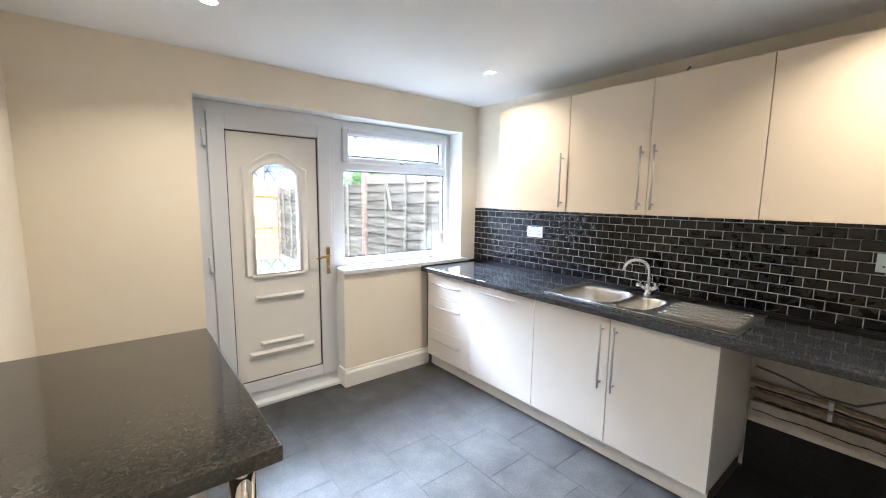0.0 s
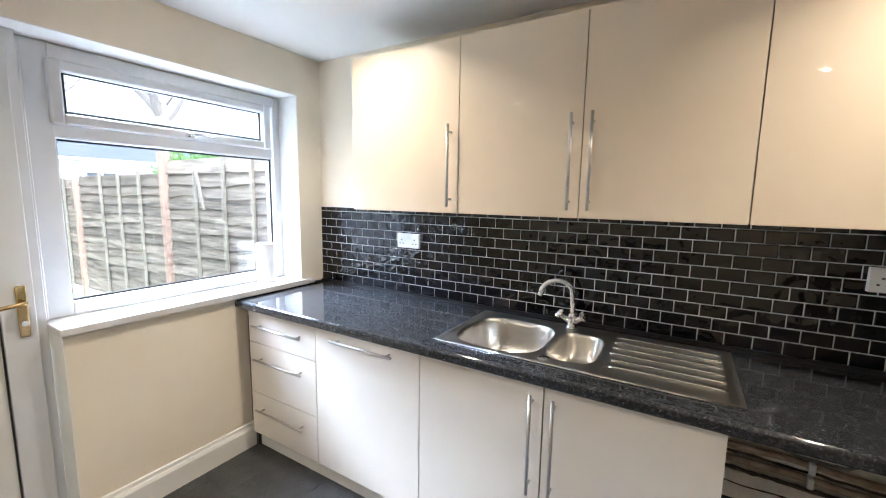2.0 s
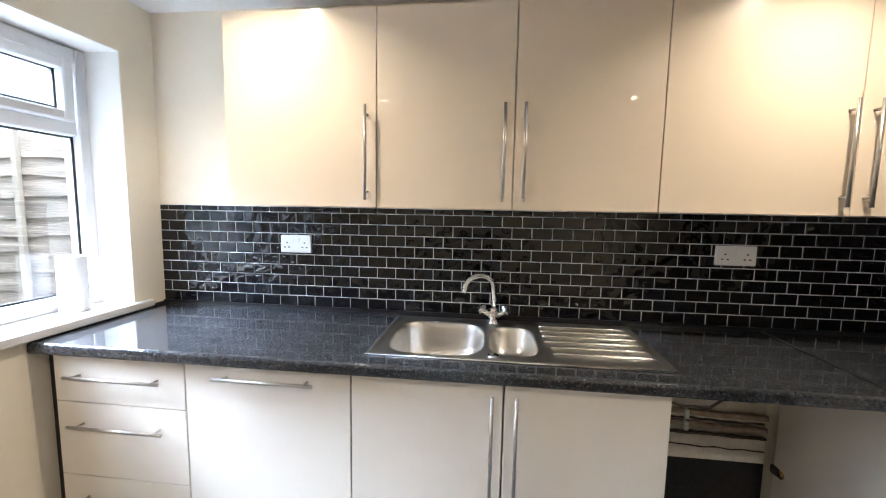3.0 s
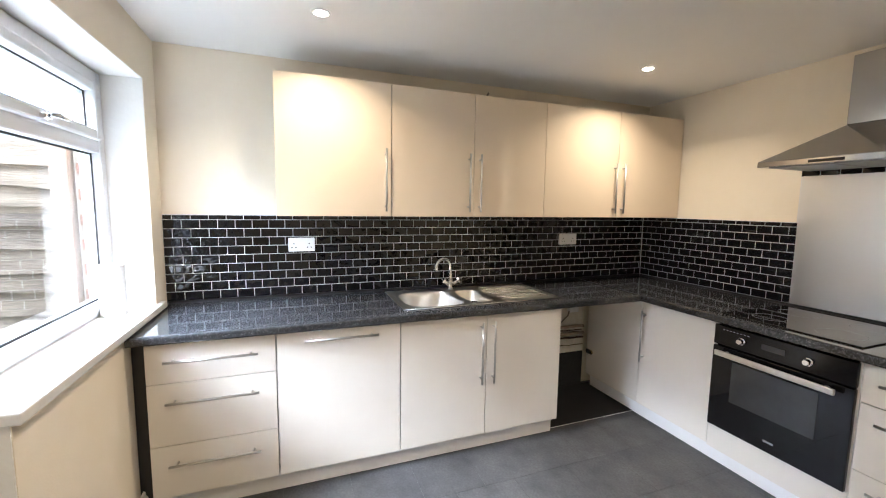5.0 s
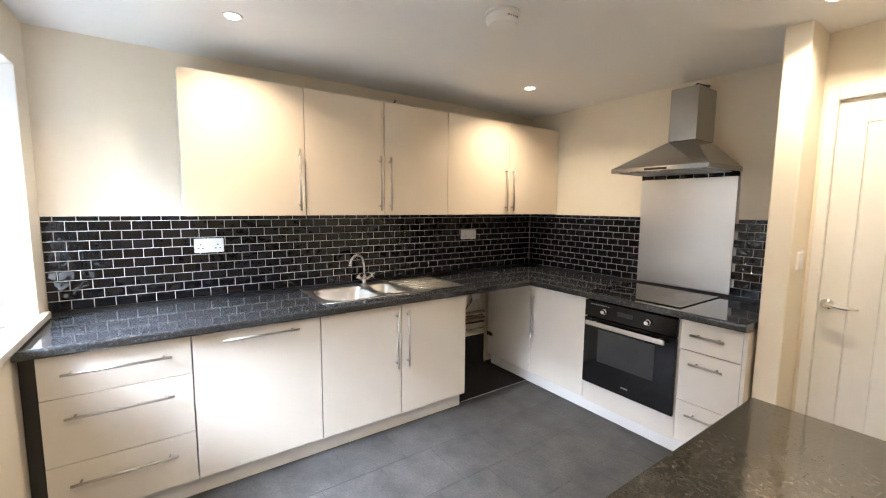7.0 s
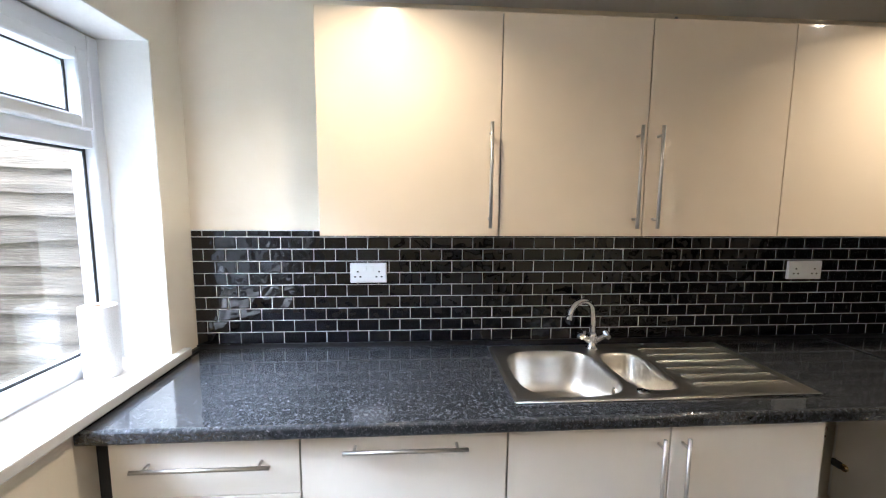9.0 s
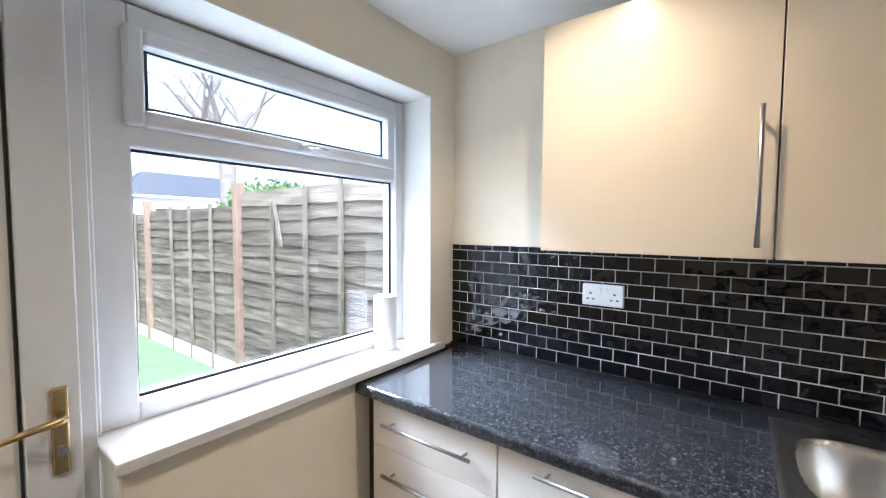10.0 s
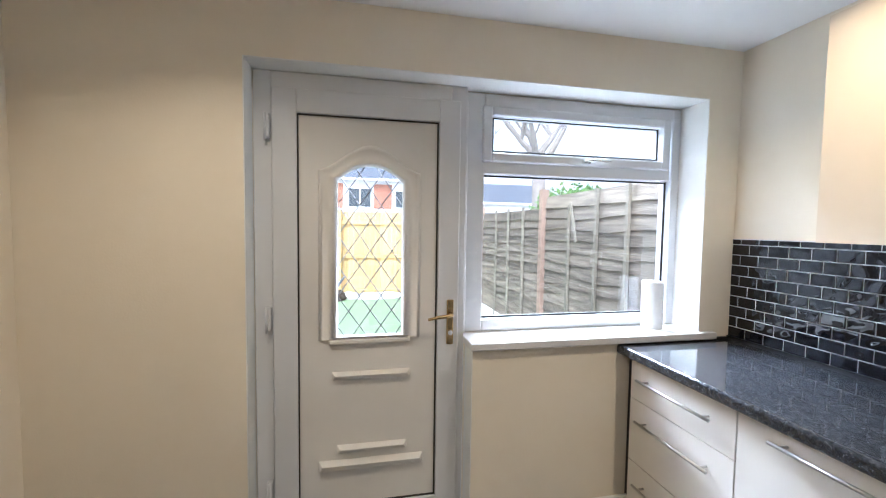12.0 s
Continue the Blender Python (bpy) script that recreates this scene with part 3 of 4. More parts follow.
for a, b, y in ((1.7565, 2.2680, 1.792), (1.236, 1.7510, 1.714)):
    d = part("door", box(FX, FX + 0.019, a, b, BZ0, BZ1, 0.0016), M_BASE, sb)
    bar_handle(d, (FX, y, 0.430), (FX, y, 0.800), WIN)
tagged(part("plinth", box(FX + 0.048, FX + 0.066, 1.245, YN - 0.03, 0.0, 0.106, 0.001), M_PLINTH), "white plinth board under the sink units", "plinth")
tagged(part("plinth", box(FX + 0.067, XE - 0.06, 1.247, 1.265, 0.0, 0.106, 0.001), M_DIRT), "dark end of the plinth beside the gap", "plinth")

# ---- base cabinets, cooker side ----
WOUT = (0, 1, 0)
cc = thing("corner_cabinet", (2.4, 0.3, 0.1), "cream corner base cabinet with a blank filler panel", "cabinet")
part("body", box(1.892, 2.95, 0.0, FY - 0.021, BZ0, BZ1), M_CARCASS, cc)
d = part("door", box(1.892, 2.403, FY - 0.019, FY, BZ0, BZ1, 0.0016), M_BASE, cc)
bar_handle(d, (2.372, FY, 0.420), (2.372, FY, 0.775), WOUT)
part("filler_panel", box(2.407, 2.925, FY - 0.020, FY - 0.003, BZ0, BZ1, 0.0016), M_BASE, cc, "blank cream filler panel")
hg = part("hinge", turned([(0.017, 0), (0.018, 0.006), (0.012, 0.012)], (2.875, FY - 0.003, 0.30), (0, 1, 0), 16), M_BRASS, cc, "loose metal cabinet hinge")
part("hinge_arm", box(2.885, 2.925, FY - 0.003, FY + 0.012, 0.285, 0.318, 0.003), M_HOLE, hg)
ou = thing("oven_housing", (1.57, 0.3, 0.1), "cream oven housing with a lower blank panel", "cabinet")
part("side_panel", box(1.2605, 1.2735, 0.0, FY - 0.002, BZ0, BZ1), M_CARCASS, ou)
part("side_panel", box(1.8765, 1.8895, 0.0, FY - 0.002, BZ0, BZ1), M_CARCASS, ou)
part("lower_panel", box(1.262, 1.888, FY - 0.019, FY, BZ0 - 0.010, 0.235, 0.0016), M_BASE, ou)
dr = thing("drawer_unit", (1.1, 0.3, 0.1), "narrow cream three-drawer unit beside the oven", "drawer unit")
part("body", box(0.957, 1.2585, 0.0, FY - 0.021, BZ0, BZ1), M_CARCASS, dr)
part("side_panel", box(0.938, 0.956, 0.0, FY, 0.0, BZ1, 0.001), M_BASE, dr)
for z0, z1, hz in ((0.660, BZ1, 0.757), (0.358, 0.656, 0.590), (BZ0, 0.355, 0.290)):
    f = part("drawer_front", box(0.958, 1.2585, FY - 0.019, FY, z0, z1, 0.0016), M_BASE, dr)
    bar_handle(f, (1.030, FY, hz), (1.195, FY, hz), WOUT)
tagged(part("plinth", box(0.958, 2.925, FY - 0.066, FY - 0.048, 0.0, 0.096, 0.001), M_PLINTH), "white plinth board under the cooker units", "plinth")

# ---- oven ----
ov = thing("oven", (1.57, 0.3, 0.24), "black built-in single electric oven", "oven")
OX = (1.276, 1.874)
part("body", box(OX[0], OX[1], 0.03, FY - 0.002, 0.242, 0.826), M_OVEN, ov)
cp = part("control_panel", box(1.268, 1.882, FY, FY + 0.020, 0.715, 0.826, 0.003), M_OVEN, ov)
part("display", box(1.535, 1.640, FY + 0.0205, FY + 0.0225, 0.758, 0.788, 0.0006), M_OVENGLASS, cp)
for i in range(8):
    part("mark", box(1.70 + i * 0.018, 1.708 + i * 0.018, FY + 0.0202, FY + 0.0212, 0.802, 0.807), M_GREYPRINT, cp)
for x in (1.735, 1.440):
    k = part("knob", turned([(0.019, 0), (0.019, 0.004), (0.0145, 0.006), (0.014, 0.024), (0.012, 0.027)], (x, FY + 0.020, 0.766), (0, 1, 0), 24), M_CHROME, cp, "chrome control knob", False)
od = part("oven_door", box(1.268, 1.882, FY, FY + 0.022, 0.242, 0.708, 0.004), M_BLACKGLASS, ov)
part("door_window", box(1.388, 1.772, FY + 0.0225, FY + 0.0245, 0.415, 0.640, 0.0008), M_OVENGLASS, od)
part("badge", box(1.545, 1.590, FY + 0.0222, FY + 0.0232, 0.292, 0.302), M_GREYPRINT, od)
hb = part("oven_handle", box(1.318, 1.846, FY + 0.052, FY + 0.066, 0.664, 0.694, 0.005, 3), M_HANDLE, od, "flat brushed aluminium door handle")
for x in (1.36, 1.80):
    part("handle_post", box(x - 0.008, x + 0.008, FY + 0.020, FY + 0.054, 0.672, 0.688, 0.002), M_HANDLE, hb)


# ---- worktops ----
def worktop_strip(axis, lo, hi, back, front, z0, z1):
    """A worktop strip with a rolled front edge; axis: the direction it runs in."""
    bm = bmesh.new()
    s = 1 if front > back else -1
    r = 0.012
    prof = [(back, z0), (front - s * 0.004, z0), (front, z0 + 0.005)]
    prof += [(front - s * r * (1 - math.cos(a)), z1 - r * (1 - math.sin(a))) for a in (0, 0.4, 0.8, 1.2, math.pi / 2)]
    prof += [(back, z1)]
    ends = [[bm.verts.new((p, q, z) if axis == 'y' else (q, p, z)) for p, z in prof] for q in (lo, hi)]
    n = len(prof)
    for i in range(n):
        bm.faces.new((ends[0][i], ends[0][(i + 1) % n], ends[1][(i + 1) % n], ends[1][i]))
    bm.faces.new(ends[0])
    bm.faces.new(ends[1])
    bmesh.ops.recalc_face_normals(bm, faces=bm.faces)
    return bm


JY = 0.632
wt = worktop_strip('y', JY, YN - 0.004, 2.462, 2.358, 0.844, TOP)
add_box(wt, 2.938, XE - 0.004, JY, YN - 0.004, 0.844, TOP)
add_box(wt, 2.462, 2.938, 2.222, YN - 0.004, 0.844, TOP)
add_box(wt, 2.462, 2.938, JY, 1.205, 0.844, TOP)
tagged(part("worktop", wt, M_TOP), "black granite-effect laminate worktop with the sink set in it", "worktop")
tagged(part("worktop", worktop_strip('x', 0.930, XE - 0.004, YS + 0.004, 0.626, 0.844, TOP), M_TOP), "black granite-effect laminate worktop round the hob", "worktop")
tagged(part("joint_strip", box(2.372, XE - 0.006, 0.625, 0.635, 0.846, TOP + 0.003, 0.001), M_STRIP), "black metal worktop joint strip in the corner", "joint strip")
tagged(part("sealing_strip", boxes((XE - 0.020, XE - 0.004, YS + 0.019, YN - 0.004, TOP, TOP + 0.018)), M_STRIP), "black sealing strip along the sink wall worktop", "sealing strip")
tagged(part("sealing_strip", boxes((0.930, XE - 0.021, YS + 0.004, YS + 0.018, TOP, TOP + 0.016)), M_STRIP), "black sealing strip behind the hob worktop", "sealing strip")
tagged(part("sealing_strip", boxes((2.372, XE - 0.021, YN - 0.016, YN - 0.002, TOP, TOP + 0.012)), M_STRIP), "black sealing strip under the window sill", "sealing strip")

# ---- sink ----
sink = thing("sink", (2.7, 1.71, TOP), "stainless steel one-and-a-half bowl sink with drainer", "sink")
SX0, SX1, SY0, SY1 = 2.446, 2.953, 1.192, 2.238


def sink_height(x, y):
    z = 0.0055
    e = min(x - SX0, SX1 - x, y - SY0, SY1 - y)
    z -= 0.005 * (1 - min(1, max(0, e / 0.012))) ** 2
    z -= 0.0035 * min(1, max(0, (e - 0.016) / 0.012))
    for cx, cy, hx, hy, deep in ((2.683, 2.008, 0.200, 0.182, 0.155), (2.680, 1.715, 0.166, 0.090, 0.105)):
        u, v = abs(x - cx) / hx, abs(y - cy) / hy
        q = (u ** 3.4 + v ** 3.4) ** (1 / 3.4)
        s = min(1, max(0, (1.0 - q) / (0.30 if deep > 0.12 else 0.42)))
        z -= deep * (1 - (1 - s) ** 2.6)
    if y < 1.595 and e > 0.03:
        z -= 0.0025 * min(1, (1.595 - y) / 0.02)
    return z


bm = bmesh.new()
NX, NY = 102, 210
grid = [[bm.verts.new((SX0 + (SX1 - SX0) * i / NX, SY0 + (SY1 - SY0) * j / NY, TOP + sink_height(SX0 + (SX1 - SX0) * i / NX, SY0 + (SY1 - SY0) * j / NY))) for j in range(NY + 1)] for i in range(NX + 1)]
for i in range(NX):
    for j in range(NY):
        bm.faces.new((grid[i][j], grid[i + 1][j], grid[i + 1][j + 1], grid[i][j + 1]))
part("basin_sheet", bm, M_SINK, sink, smooth=True)
part("rim", tube([(SX0 + 0.002, SY0, TOP + 0.003), (SX0 + 0.002, SY1, TOP + 0.003)], 0.0042, 8), M_CHROME, sink, smooth=True)
for i in range(6):
    x = 2.556 + i * 0.0655
    y1 = 1.575 + (0.015 if i > 1 else 0)
    part("drainer_ridge", tube([(x, y1, TOP + 0.001), (x, y1 - 0.02, TOP + 0.0035), (x, 1.25, TOP + 0.0035), (x, 1.232, TOP + 0.001)], 0.0038, 8), M_CHROME, sink, smooth=True)
for x, y, z, r in ((2.683, 2.008, -0.1515, 0.036), (2.680, 1.715, -0.1015, 0.028)):
    w = part("waste", turned([(r, 0), (r, 0.003), (r - 0.008, 0.004), (r - 0.010, 0.001), (0.006, 0.001), (0.006, 0.004)], (x, y, TOP + z), (0, 0, 1), 28), M_CHROME, sink, "chrome waste fitting", True)
part("overflow", turned([(0.013, 0), (0.013, 0.004), (0.009, 0.005)], (2.60, 1.838, TOP - 0.042), (0, 1, 0.2), 18), M_CHROME, sink, "chrome overflow cover")
part("waste_knob", turned([(0.020, 0), (0.020, 0.003), (0.012, 0.006)], (2.505, 1.79, TOP + 0.002), (0, 0, 1), 18), M_CHROME, sink, "chrome plug knob")

# ---- tap ----
tap = thing("mixer_tap", (2.905, 1.787, TOP), "chrome swan-neck mixer tap with two cross handles", "tap")
TX, TY = 2.905, 1.787
part("tap_body", turned([(0.027, 0.002), (0.027, 0.008), (0.020, 0.014), (0.018, 0.045), (0.021, 0.055), (0.018, 0.07), (0.012, 0.078)], (TX, TY, TOP), (0, 0, 1), 24), M_CHROME, tap, smooth=True)
neck = [(TX, TY, TOP + 0.06), (TX, TY, TOP + 0.12), (TX, TY + 0.004, TOP + 0.165)]
for i in range(1, 9):
    a = math.pi * i / 9
    neck.append((TX - 0.030 * (1 - math.cos(a)), TY + 0.004 + 0.062 * (1 - math.cos(a)), TOP + 0.165 + 0.055 * math.sin(a)))
neck.append((TX - 0.064, TY + 0.134, TOP + 0.150))
part("spout", tube(neck, [0.012] * (len(neck) - 2) + [0.0115, 0.0135], 14), M_CHROME, tap, smooth=True)
for s in (1, -1):
    st = part("valve", tube([(TX, TY + s * 0.012, TOP + 0.035), (TX - 0.012, TY + s * 0.045, TOP + 0.062)], 0.012, 12), M_CHROME, tap, smooth=True)
    part("tap_handle", turned([(0.012, 0), (0.023, 0.006), (0.024, 0.016), (0.016, 0.024), (0.006, 0.026)], (TX - 0.012, TY + s * 0.045, TOP + 0.062), (-0.25, s * 0.75, 0.62), 6), M_CHROME, st, "faceted chrome tap handle")

# ---- hob, splashback, hood ----
hob = thing("hob", (1.57, 0.3, TOP), "black glass ceramic hob set on the worktop", "hob")
part("glass_plate", box(1.272, 1.862, 0.045, 0.560, TOP + 0.0005, TOP + 0.0065, 0.002), M_BLACKGLASS, hob)
for x, y, r in ((1.41, 0.42, 0.09), (1.71, 0.42, 0.075), (1.41, 0.17, 0.075), (1.71, 0.17, 0.09)):
    rg = bmesh.new()
    add_tube(rg, [(x + r * math.cos(a), y + r * math.sin(a), TOP + 0.0065) for a in (2 * math.pi * k / 40 for k in range(41))], 0.0008, 4)
    part("ring_mark", rg, M_GREYPRINT, hob)
tagged(part("splashback", box(1.240, 1.860, YS + 0.012, YS + 0.018, TOP + 0.018, 1.662, 0.0015), M_SPLASH), "brushed stainless steel splashback panel behind the hob", "splashback")
hood = thing("cooker_hood", (1.53, 0.2, 1.69), "brushed steel chimney cooker hood", "cooker hood")
HX0, HX1, HY1, HZ = 1.228, 1.828, 0.445, 1.688
bm = bmesh.new()
lo = [bm.verts.new(p) for p in ((HX0, YS + 0.003, HZ + 0.028), (HX1, YS + 0.003, HZ + 0.028), (HX1, HY1, HZ + 0.028), (HX0, HY1, HZ + 0.028))]
hi = [bm.verts.new(p) for p in ((1.405, YS + 0.003, 1.885), (1.572, YS + 0.003, 1.885), (1.572, 0.225, 1.885), (1.405, 0.225, 1.885))]
for i in range(4):
    bm.faces.new((lo[i], lo[(i + 1) % 4], hi[(i + 1) % 4], hi[i]))
bm.faces.new(hi)
bm.faces.new(lo[::-1])
bmesh.ops.recalc_face_normals(bm, faces=bm.faces)
part("canopy", bevelled(bm, 0.002, 1), M_STEEL, hood)
part("lip", box(HX0, HX1, YS + 0.003, HY1, HZ, HZ + 0.028, 0.002), M_STEEL, hood)
for x0, x1 in ((1.26, 1.52), (1.536, 1.796)):
    part("filter", box(x0, x1, 0.05, 0.40, HZ - 0.004, HZ + 0.002, 0.001), M_LEAD, hood, "grey metal grease filter")
part("button_strip", box(1.46, 1.60, HY1 - 0.002, HY1 + 0.002, HZ + 0.006, HZ + 0.020, 0.001), M_OVEN, hood)
part("chimney", box(1.405, 1.572, YS + 0.003, 0.225, 1.886, 2.215, 0.003), M_STEEL, hood)
tagged(part("vent_duct", tube([(1.46, 0.16, 2.2155), (1.45, 0.15, 2.235), (1.455, 0.0, 2.25), (1.46, YS - 0.001, 2.26)], 0.010, 8), M_STRIP), "dark cable on top of the hood chimney", "cable")


# ---- sockets and switch ----
def socket(y0, y1, z0, z1, label):
    x = XE - 0.013
    ob = thing("wall_socket", (x, (y0 + y1) / 2, z0), label, "socket", "double sockets over the worktop")
    pl = part("face_plate", box(x - 0.010, x + 0.010, y0, y1, z0, z1, 0.004, 3), M_PLASTIC, ob)
    c, zc = (y0 + y1) / 2, (z0 + z1) / 2
    for s in (-1, 1):
        part("rocker", box(x - 0.0135, x - 0.0095, c + s * 0.014 - 0.007, c + s * 0.014 + 0.007, zc + 0.008, zc + 0.030, 0.0015), M_PLASTIC, ob, "white rocker switch")
        for dy, dz in ((0, 0.006), (-0.011, -0.016), (0.011, -0.016)):
            part("pin_hole", box(x - 0.0106, x - 0.0098, c + s * 0.045 + dy - 0.004, c + s * 0.045 + dy + 0.004, zc + dz - 0.003, zc + dz + 0.003), M_HOLE, ob)


socket(2.674, 2.829, 1.168, 1.253, "white double wall socket near the window")
socket(0.680, 0.842, 1.172, 1.257, "white double wall socket beyond the sink")
sw = thing("light_switch", (0.82, 0.38, 1.18), "white light switch on the wall end", "switch")
part("face_plate", box(0.809, 0.8195, 0.335, 0.421, 1.16, 1.246, 0.003), M_PLASTIC, sw)
part("rocker", box(0.804, 0.810, 0.370, 0.386, 1.190, 1.216, 0.002), M_PLASTIC, sw)

# ---- kitchen roll ----
kr = thing("paper_towel_roll", (2.645, 3.602, SILL), "white paper kitchen roll standing on the window sill", "kitchen roll")
part("paper", turned([(0.050, 0.0), (0.052, 0.004), (0.052, 0.236), (0.050, 0.240), (0.022, 0.240), (0.021, 0.225)], (2.645, 3.602, SILL), (0, 0, 1), 36), M_PAPER, kr, smooth=False)
part("card_tube", turned([(0.0205, 0.01), (0.0205, 0.238), (0.0185, 0.238), (0.0185, 0.05)], (2.645, 3.602, SILL), (0, 0, 1), 20), M_CARD, kr, "brown card tube")

# ---- breakfast bar ----
bar = thing("breakfast_bar", (0.3, 2.1, 0), "breakfast bar with dark granite-effect top and chrome leg", "breakfast bar")
BX, BY0, BY1, BT = 0.602, 1.577, 2.620, 0.910
part("bar_top", box(XW + 0.004, BX, BY0, BY1, BT - 0.040, BT, 0.002), M_BAR, bar)
part("edge_band", box(BX - 0.001, BX + 0.0015, BY0 + 0.002, BY1 - 0.002, BT - 0.038, BT - 0.001), M_STRIP, bar)
part("end_panel", box(XW + 0.01, 0.44, 1.68, 1.698, 0.0, BT - 0.041, 0.001), M_CARCASS, bar)
part("end_panel", box(0.44, 0.458, 1.68, 2.56, 0.0, BT - 0.041, 0.001), M_CARCASS, bar)
for y in (BY0 + 0.055, BY1 - 0.055):
    lg = part("leg", tube([(0.525, y, 0.012), (0.525, y, BT - 0.046)], 0.030, 24), M_CHROME, bar, "chrome tubular leg", True)
    part("foot_plate", turned([(0.045, 0), (0.045, 0.008), (0.032, 0.014)], (0.525, y, 0.0), (0, 0, 1), 24), M_CHROME, lg)
    part("top_plate", turned([(0.032, 0), (0.048, 0.005)], (0.525, y, BT - 0.0465), (0, 0, 1), 24), M_CHROME, lg)

# ---- ceiling fittings ----
for x, y in ((2.325, 2.66), (2.305, 0.755), (0.705, 0.69), (0.711, 2.752)):
    ob = thing("ceiling_spotlight", (x, y, CEIL), "lit recessed ceiling spotlight with white ring", "spotlight", "recessed ceiling spotlights")
    part("ring", turned([(0.044, 0.0), (0.042, 0.004), (0.034, 0.006), (0.030, 0.003), (0.030, 0.0005)], (x, y, CEIL - 0.0005), (0, 0, -1), 32), M_PLASTIC, ob, smooth=True)
    part("lamp", turned([(0.025, 0.0), (0.025, 0.002), (0.02, 0.003)], (x, y, CEIL - 0.004), (0, 0, -1), 24), M_LAMP, ob, "glowing lamp face")
    ld = bpy.data.lights.new("spot_lamp", 'AREA')
    ld.energy, ld.color, ld.shape, ld.size, ld.spread = SPOT_WATTS, SPOT_COLOUR, 'DISK', 0.044, radians(135)
    lo_ = new("spot_lamp", ld)
    lo_.matrix_world = pose(x, y, CEIL - 0.0085, 0, 0, 0)
al = thing("smoke_alarm", (1.60, 1.68, CEIL), "white round smoke alarm on the ceiling", "smoke alarm")
part("base", turned([(0.078, 0.0005), (0.078, 0.010), (0.066, 0.013), (0.066, 0.018)], (1.60, 1.68, CEIL), (0, 0, -1), 40), M_PLASTIC, al)
part("cover", turned([(0.071, 0.018), (0.071, 0.040), (0.060, 0.051), (0.026, 0.054)], (1.60, 1.68, CEIL), (0, 0, -1), 40), M_PLASTIC, al)
for k in range(5):
    part("slot", box(1.5285, 1.545, 1.652 + k * 0.012, 1.659 + k * 0.012, CEIL - 0.036, CEIL - 0.030), M_GREYPRINT, al)

# ---- gap under the worktop ----
tagged(part("bare_wall_patch", box(XE - 0.012, XE - 0.002, 0.57, 1.235, 0.30, 0.843), M_ROUGHWALL), "bare stained plaster in the appliance gap", "plaster", kind="structure")
tagged(part("skirting_patch", box(XE - 0.030, XE - 0.002, 0.57, 1.235, 0.0, 0.285, 0.003), M_MAT), "black board at the foot of the gap wall", "board", kind="structure")
tagged(part("white_board", box(XE - 0.034, XE - 0.002, 0.57, 1.235, 0.286, 0.405, 0.006), M_ROUGHWALL), "chipped pale board along the gap wall", "board", kind="structure")
for z, r, dz in ((0.440, 0.014, 0.003), (0.497, 0.013, 0.003)):
    pts = [(XE - 0.030 - 0.004 * math.sin(k), 0.575 + k * 0.0825, z + dz * math.sin(k * 1.7) + 0.02 * (k / 8)) for k in range(9)]
    pipe = tagged(part("water_pipe", tube(pts, r, 12), M_PIPE, smooth=True), "dull brown painted water pipe along the gap wall", "pipe", "pipes in the appliance gap")
    part("pipe_clip", box(XE - 0.050, XE - 0.010, 0.905, 0.925, z - 0.016, z + 0.026, 0.004), M_RENDER, pipe, "pale plastic pipe clip")
for z, thick in ((0.343, 0.004), (0.404, 0.009), (0.462, 0.006)):
    pts, radii = [], []
    for k in range(34):
        pts.append((XE - (0.034 if z < 0.41 else 0.013), 0.575 + k * 0.0195, z + 0.006 * noise.noise(Vector((k * 0.35, z * 40, 0))) + 0.016 * (k / 33)))
        radii.append(thick * (0.65 + 0.9 * abs(noise.noise(Vector((k * 0.6, z * 70, 3))))))
    tagged(part("plaster_crack", tube(pts, radii, 6), M_DIRT), "dark ragged crack in the gap wall plaster", "crack", kind="structure")
tagged(part("cable", tube([(XE - 0.03, 1.22, 0.60), (XE - 0.05, 1.10, 0.585), (XE - 0.06, 0.95, 0.545), (XE - 0.06, 0.83, 0.545), (XE - 0.04, 0.74, 0.60), (XE - 0.03, 0.70, 0.70)], 0.006, 8), M_CABLE, smooth=True), "grey cable hanging in the appliance gap", "cable")
jb = thing("junction_box", (XE - 0.03, 0.68, 0.62), "white electrical box on the gap wall", "junction box")
part("case", box(XE - 0.045, XE - 0.012, 0.64, 0.73, 0.62, 0.71, 0.005), M_PLASTIC, jb)
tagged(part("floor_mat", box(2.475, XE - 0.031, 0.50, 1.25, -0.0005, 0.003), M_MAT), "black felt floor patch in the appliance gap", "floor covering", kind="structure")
tagged(part("vinyl_edge", box(2.471, 2.474, 0.52, 1.245, 0.0005, 0.0025), M_RENDER), "torn pale edge of the vinyl floor", "floor edge", kind="structure")

# ---- outside: garden and beyond ----
GZ = -0.16
gm = bmesh.new()
rnd = random.Random(4)
add_box(gm, -400, 400, -400, 600, GZ - 0.2, GZ)
structure("ground", gm, M_PAVING, "pale grey ground beyond the garden", "ground")
structure("lawn", box(-0.9, 3.44, YO + 1.1, 11.0, GZ - 0.01, GZ + 0.012), M_TURF, "bright green turf of the back garden", "lawn")
structure("patio_step", box(XW, XE + 0.4, YO, YO + 0.02, GZ, -0.02), M_MORTAR, "pale doorstep edge under the back door", "step")

